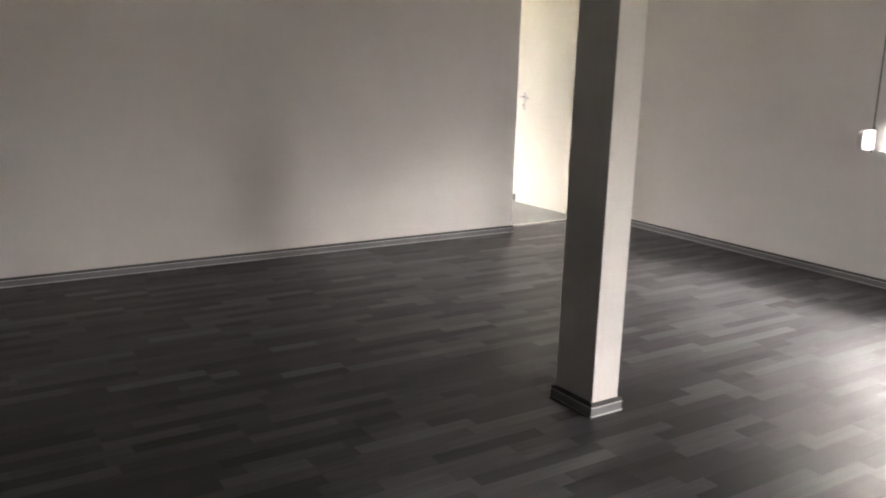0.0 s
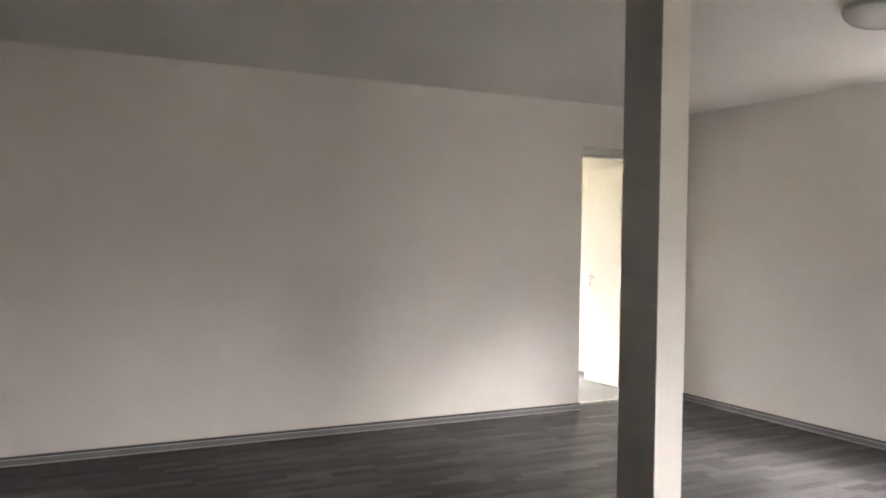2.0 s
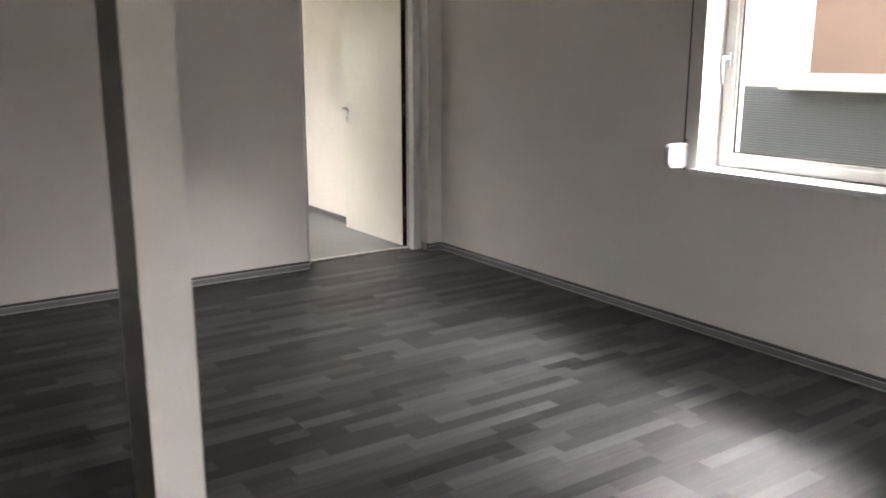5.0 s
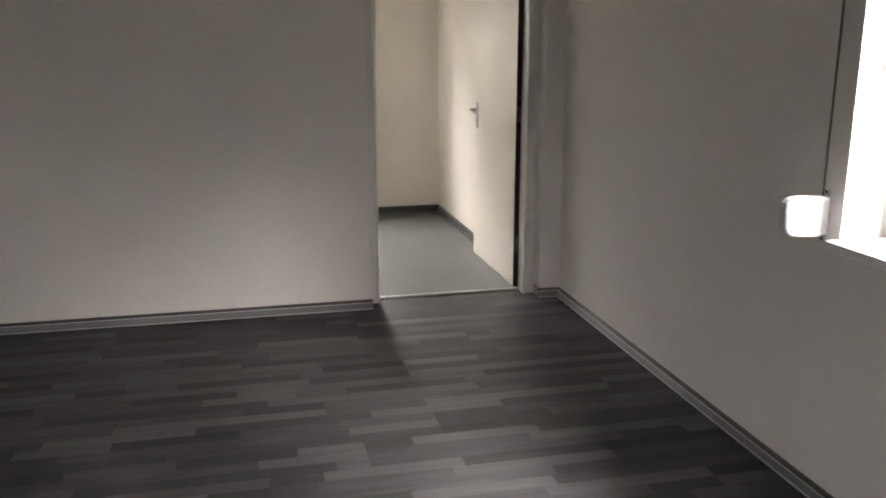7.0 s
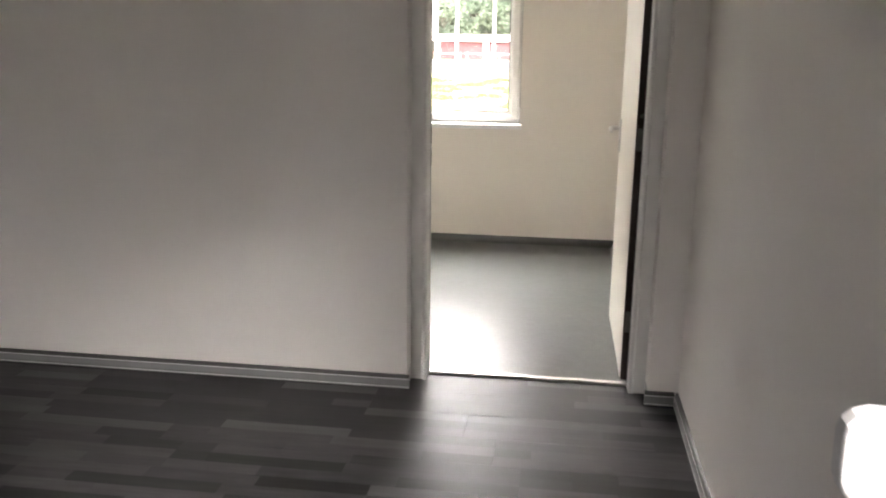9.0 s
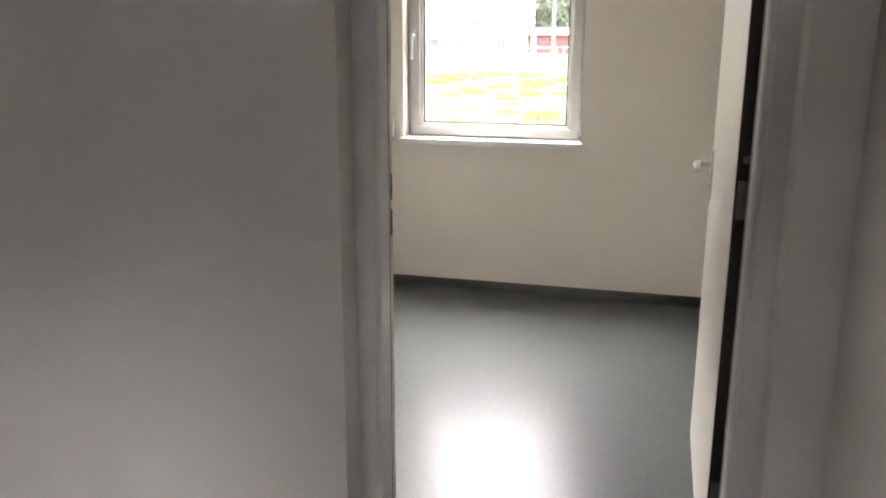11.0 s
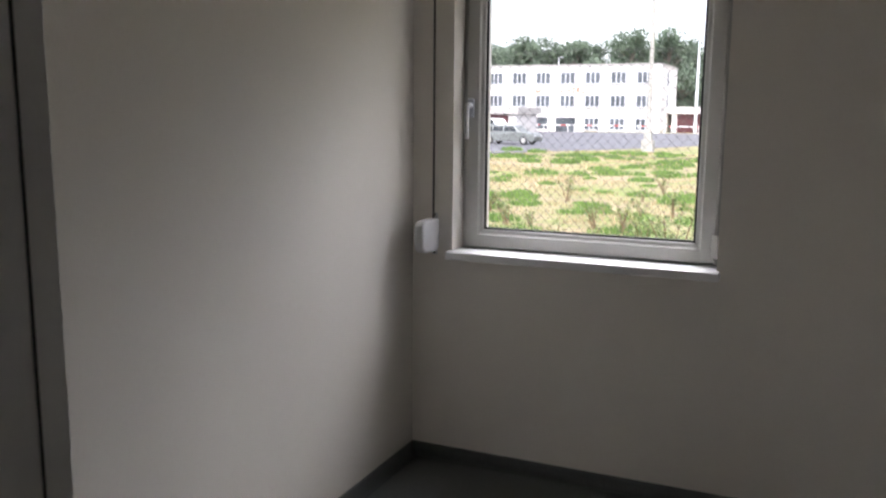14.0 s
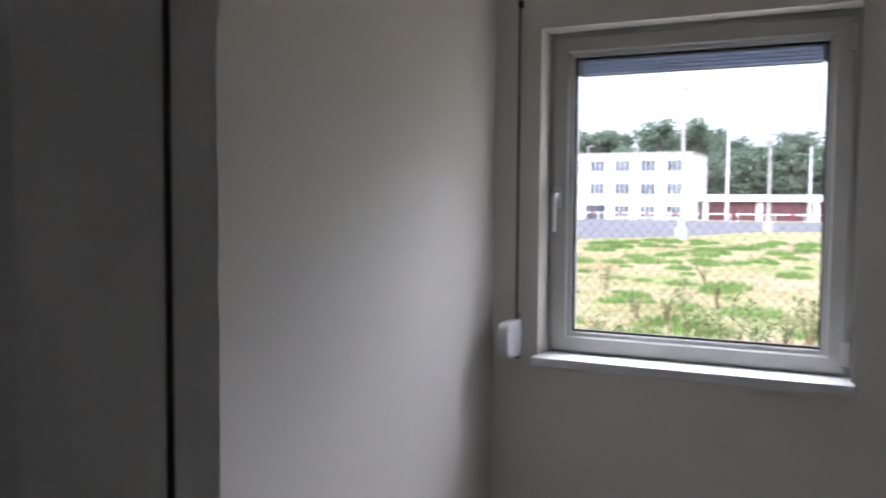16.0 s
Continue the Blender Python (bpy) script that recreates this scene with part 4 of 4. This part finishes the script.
part("lower_cladding", ribbed(0.1, SPLIT), CLAD_GREY, hut, "grey ribbed metal sheet")
part("upper_cladding", ribbed(SPLIT, HUT_H), CLAD_WHITE, hut, "white ribbed metal sheet")
part("core", boxes((0.05, 5.0, -HUT_L, -0.01, 0.0, HUT_H - 0.02)), CLAD_WHITE, hut)
part("corner_trim", boxes((-0.012, 0.14, -0.15, 0.0, 0.0, HUT_H), bevel=0.006), CLAD_TRIM, hut, "blue-grey corner post")
part("roof_edge", boxes((-0.06, 5.1, -HUT_L - 0.1, 0.08, HUT_H, HUT_H + 0.14), bevel=0.01), CLAD_TRIM, hut)
for y1 in (-0.79, -5.4):
    z0 = 1.284 - GZ
    w = part("window", boxes((-0.02, 0.0, y1 - 1.7, y1 - 0.1, z0, z0 + 1.3)), TAN_BLIND, hut, "window with a lowered tan blind")
    part("window_frame", boxes((-0.05, 0.05, y1 - 0.1, y1, z0 - 0.05, z0 + 1.4), (-0.05, 0.05, y1 - 1.8, y1 - 1.7, z0 - 0.05, z0 + 1.4), (-0.05, 0.05, y1 - 1.7, y1 - 0.1, z0 + 1.3, z0 + 1.4), (-0.05, 0.05, y1 - 1.7, y1 - 0.1, z0 - 0.06, z0), bevel=0.004, seg=1), PVC, w)
    part("window_sill", boxes((-0.14, 0.0, y1 - 1.85, y1 + 0.05, z0 - 0.11, z0 - 0.06), bevel=0.006), PVC, w)


# ---- laminate planks ----
def plank_mesh(length, width, r):
    """A board printed with three rows of strips, each strip a face with its own tone."""
    bm = bmesh.new()
    tone = bm.faces.layers.float.new("tone")
    g, d = 0.0003, 0.003
    w = (width - 2 * g) / 3
    for k in range(3):
        y0 = g + k * w
        x = g
        first = r.uniform(0.1, 0.52)
        while x < length - g - 1e-4:
            step = first if x <= g else r.uniform(0.34, 0.56)
            x1 = min(x + step, length - g)
            if length - g - x1 < 0.07:
                x1 = length - g
            f = bm.faces.new([bm.verts.new(p) for p in ((x, y0, 0), (x1, y0, 0), (x1, y0 + w, 0), (x, y0 + w, 0))])
            f[tone] = min(max(r.gauss(0.04, 0.17), -0.42), 0.36)
            x = x1
    lo = [bm.verts.new(p) for p in ((g, g, -d), (length - g, g, -d), (length - g, width - g, -d), (g, width - g, -d))]
    hi = [bm.verts.new((v.co.x, v.co.y, 0)) for v in lo]
    for i in range(4):
        f = bm.faces.new((lo[i], lo[(i + 1) % 4], hi[(i + 1) % 4], hi[i]))
        f[tone] = -0.1
    me = bpy.data.meshes.new("plank")
    bm.to_mesh(me)
    bm.free()
    me.materials.append(LAMINATE)
    return me


PL, PW = 1.19, 0.192
r = random.Random(3)
kinds = [plank_mesh(PL, PW, r) for _ in range(14)]
y = 0.166 - PW
while y > Y_SOUTH - PW:
    x = X_WEST - r.uniform(0.0, PL)
    end = X_EAST - 0.002 if y < -PW else DOOR_W - 0.002
    while x < end:
        cut = min(PL, end - x)
        if y + PW > 0.0 and x + PL < 0.0:
            x += PL
            continue
        me = kinds[r.randrange(len(kinds))] if cut > PL - 0.01 else plank_mesh(cut, PW, r)
        ob = new("plank", me)
        ob.location = (x, y, 0)
        ob.parent = floor
        x += PL
    y -= PW
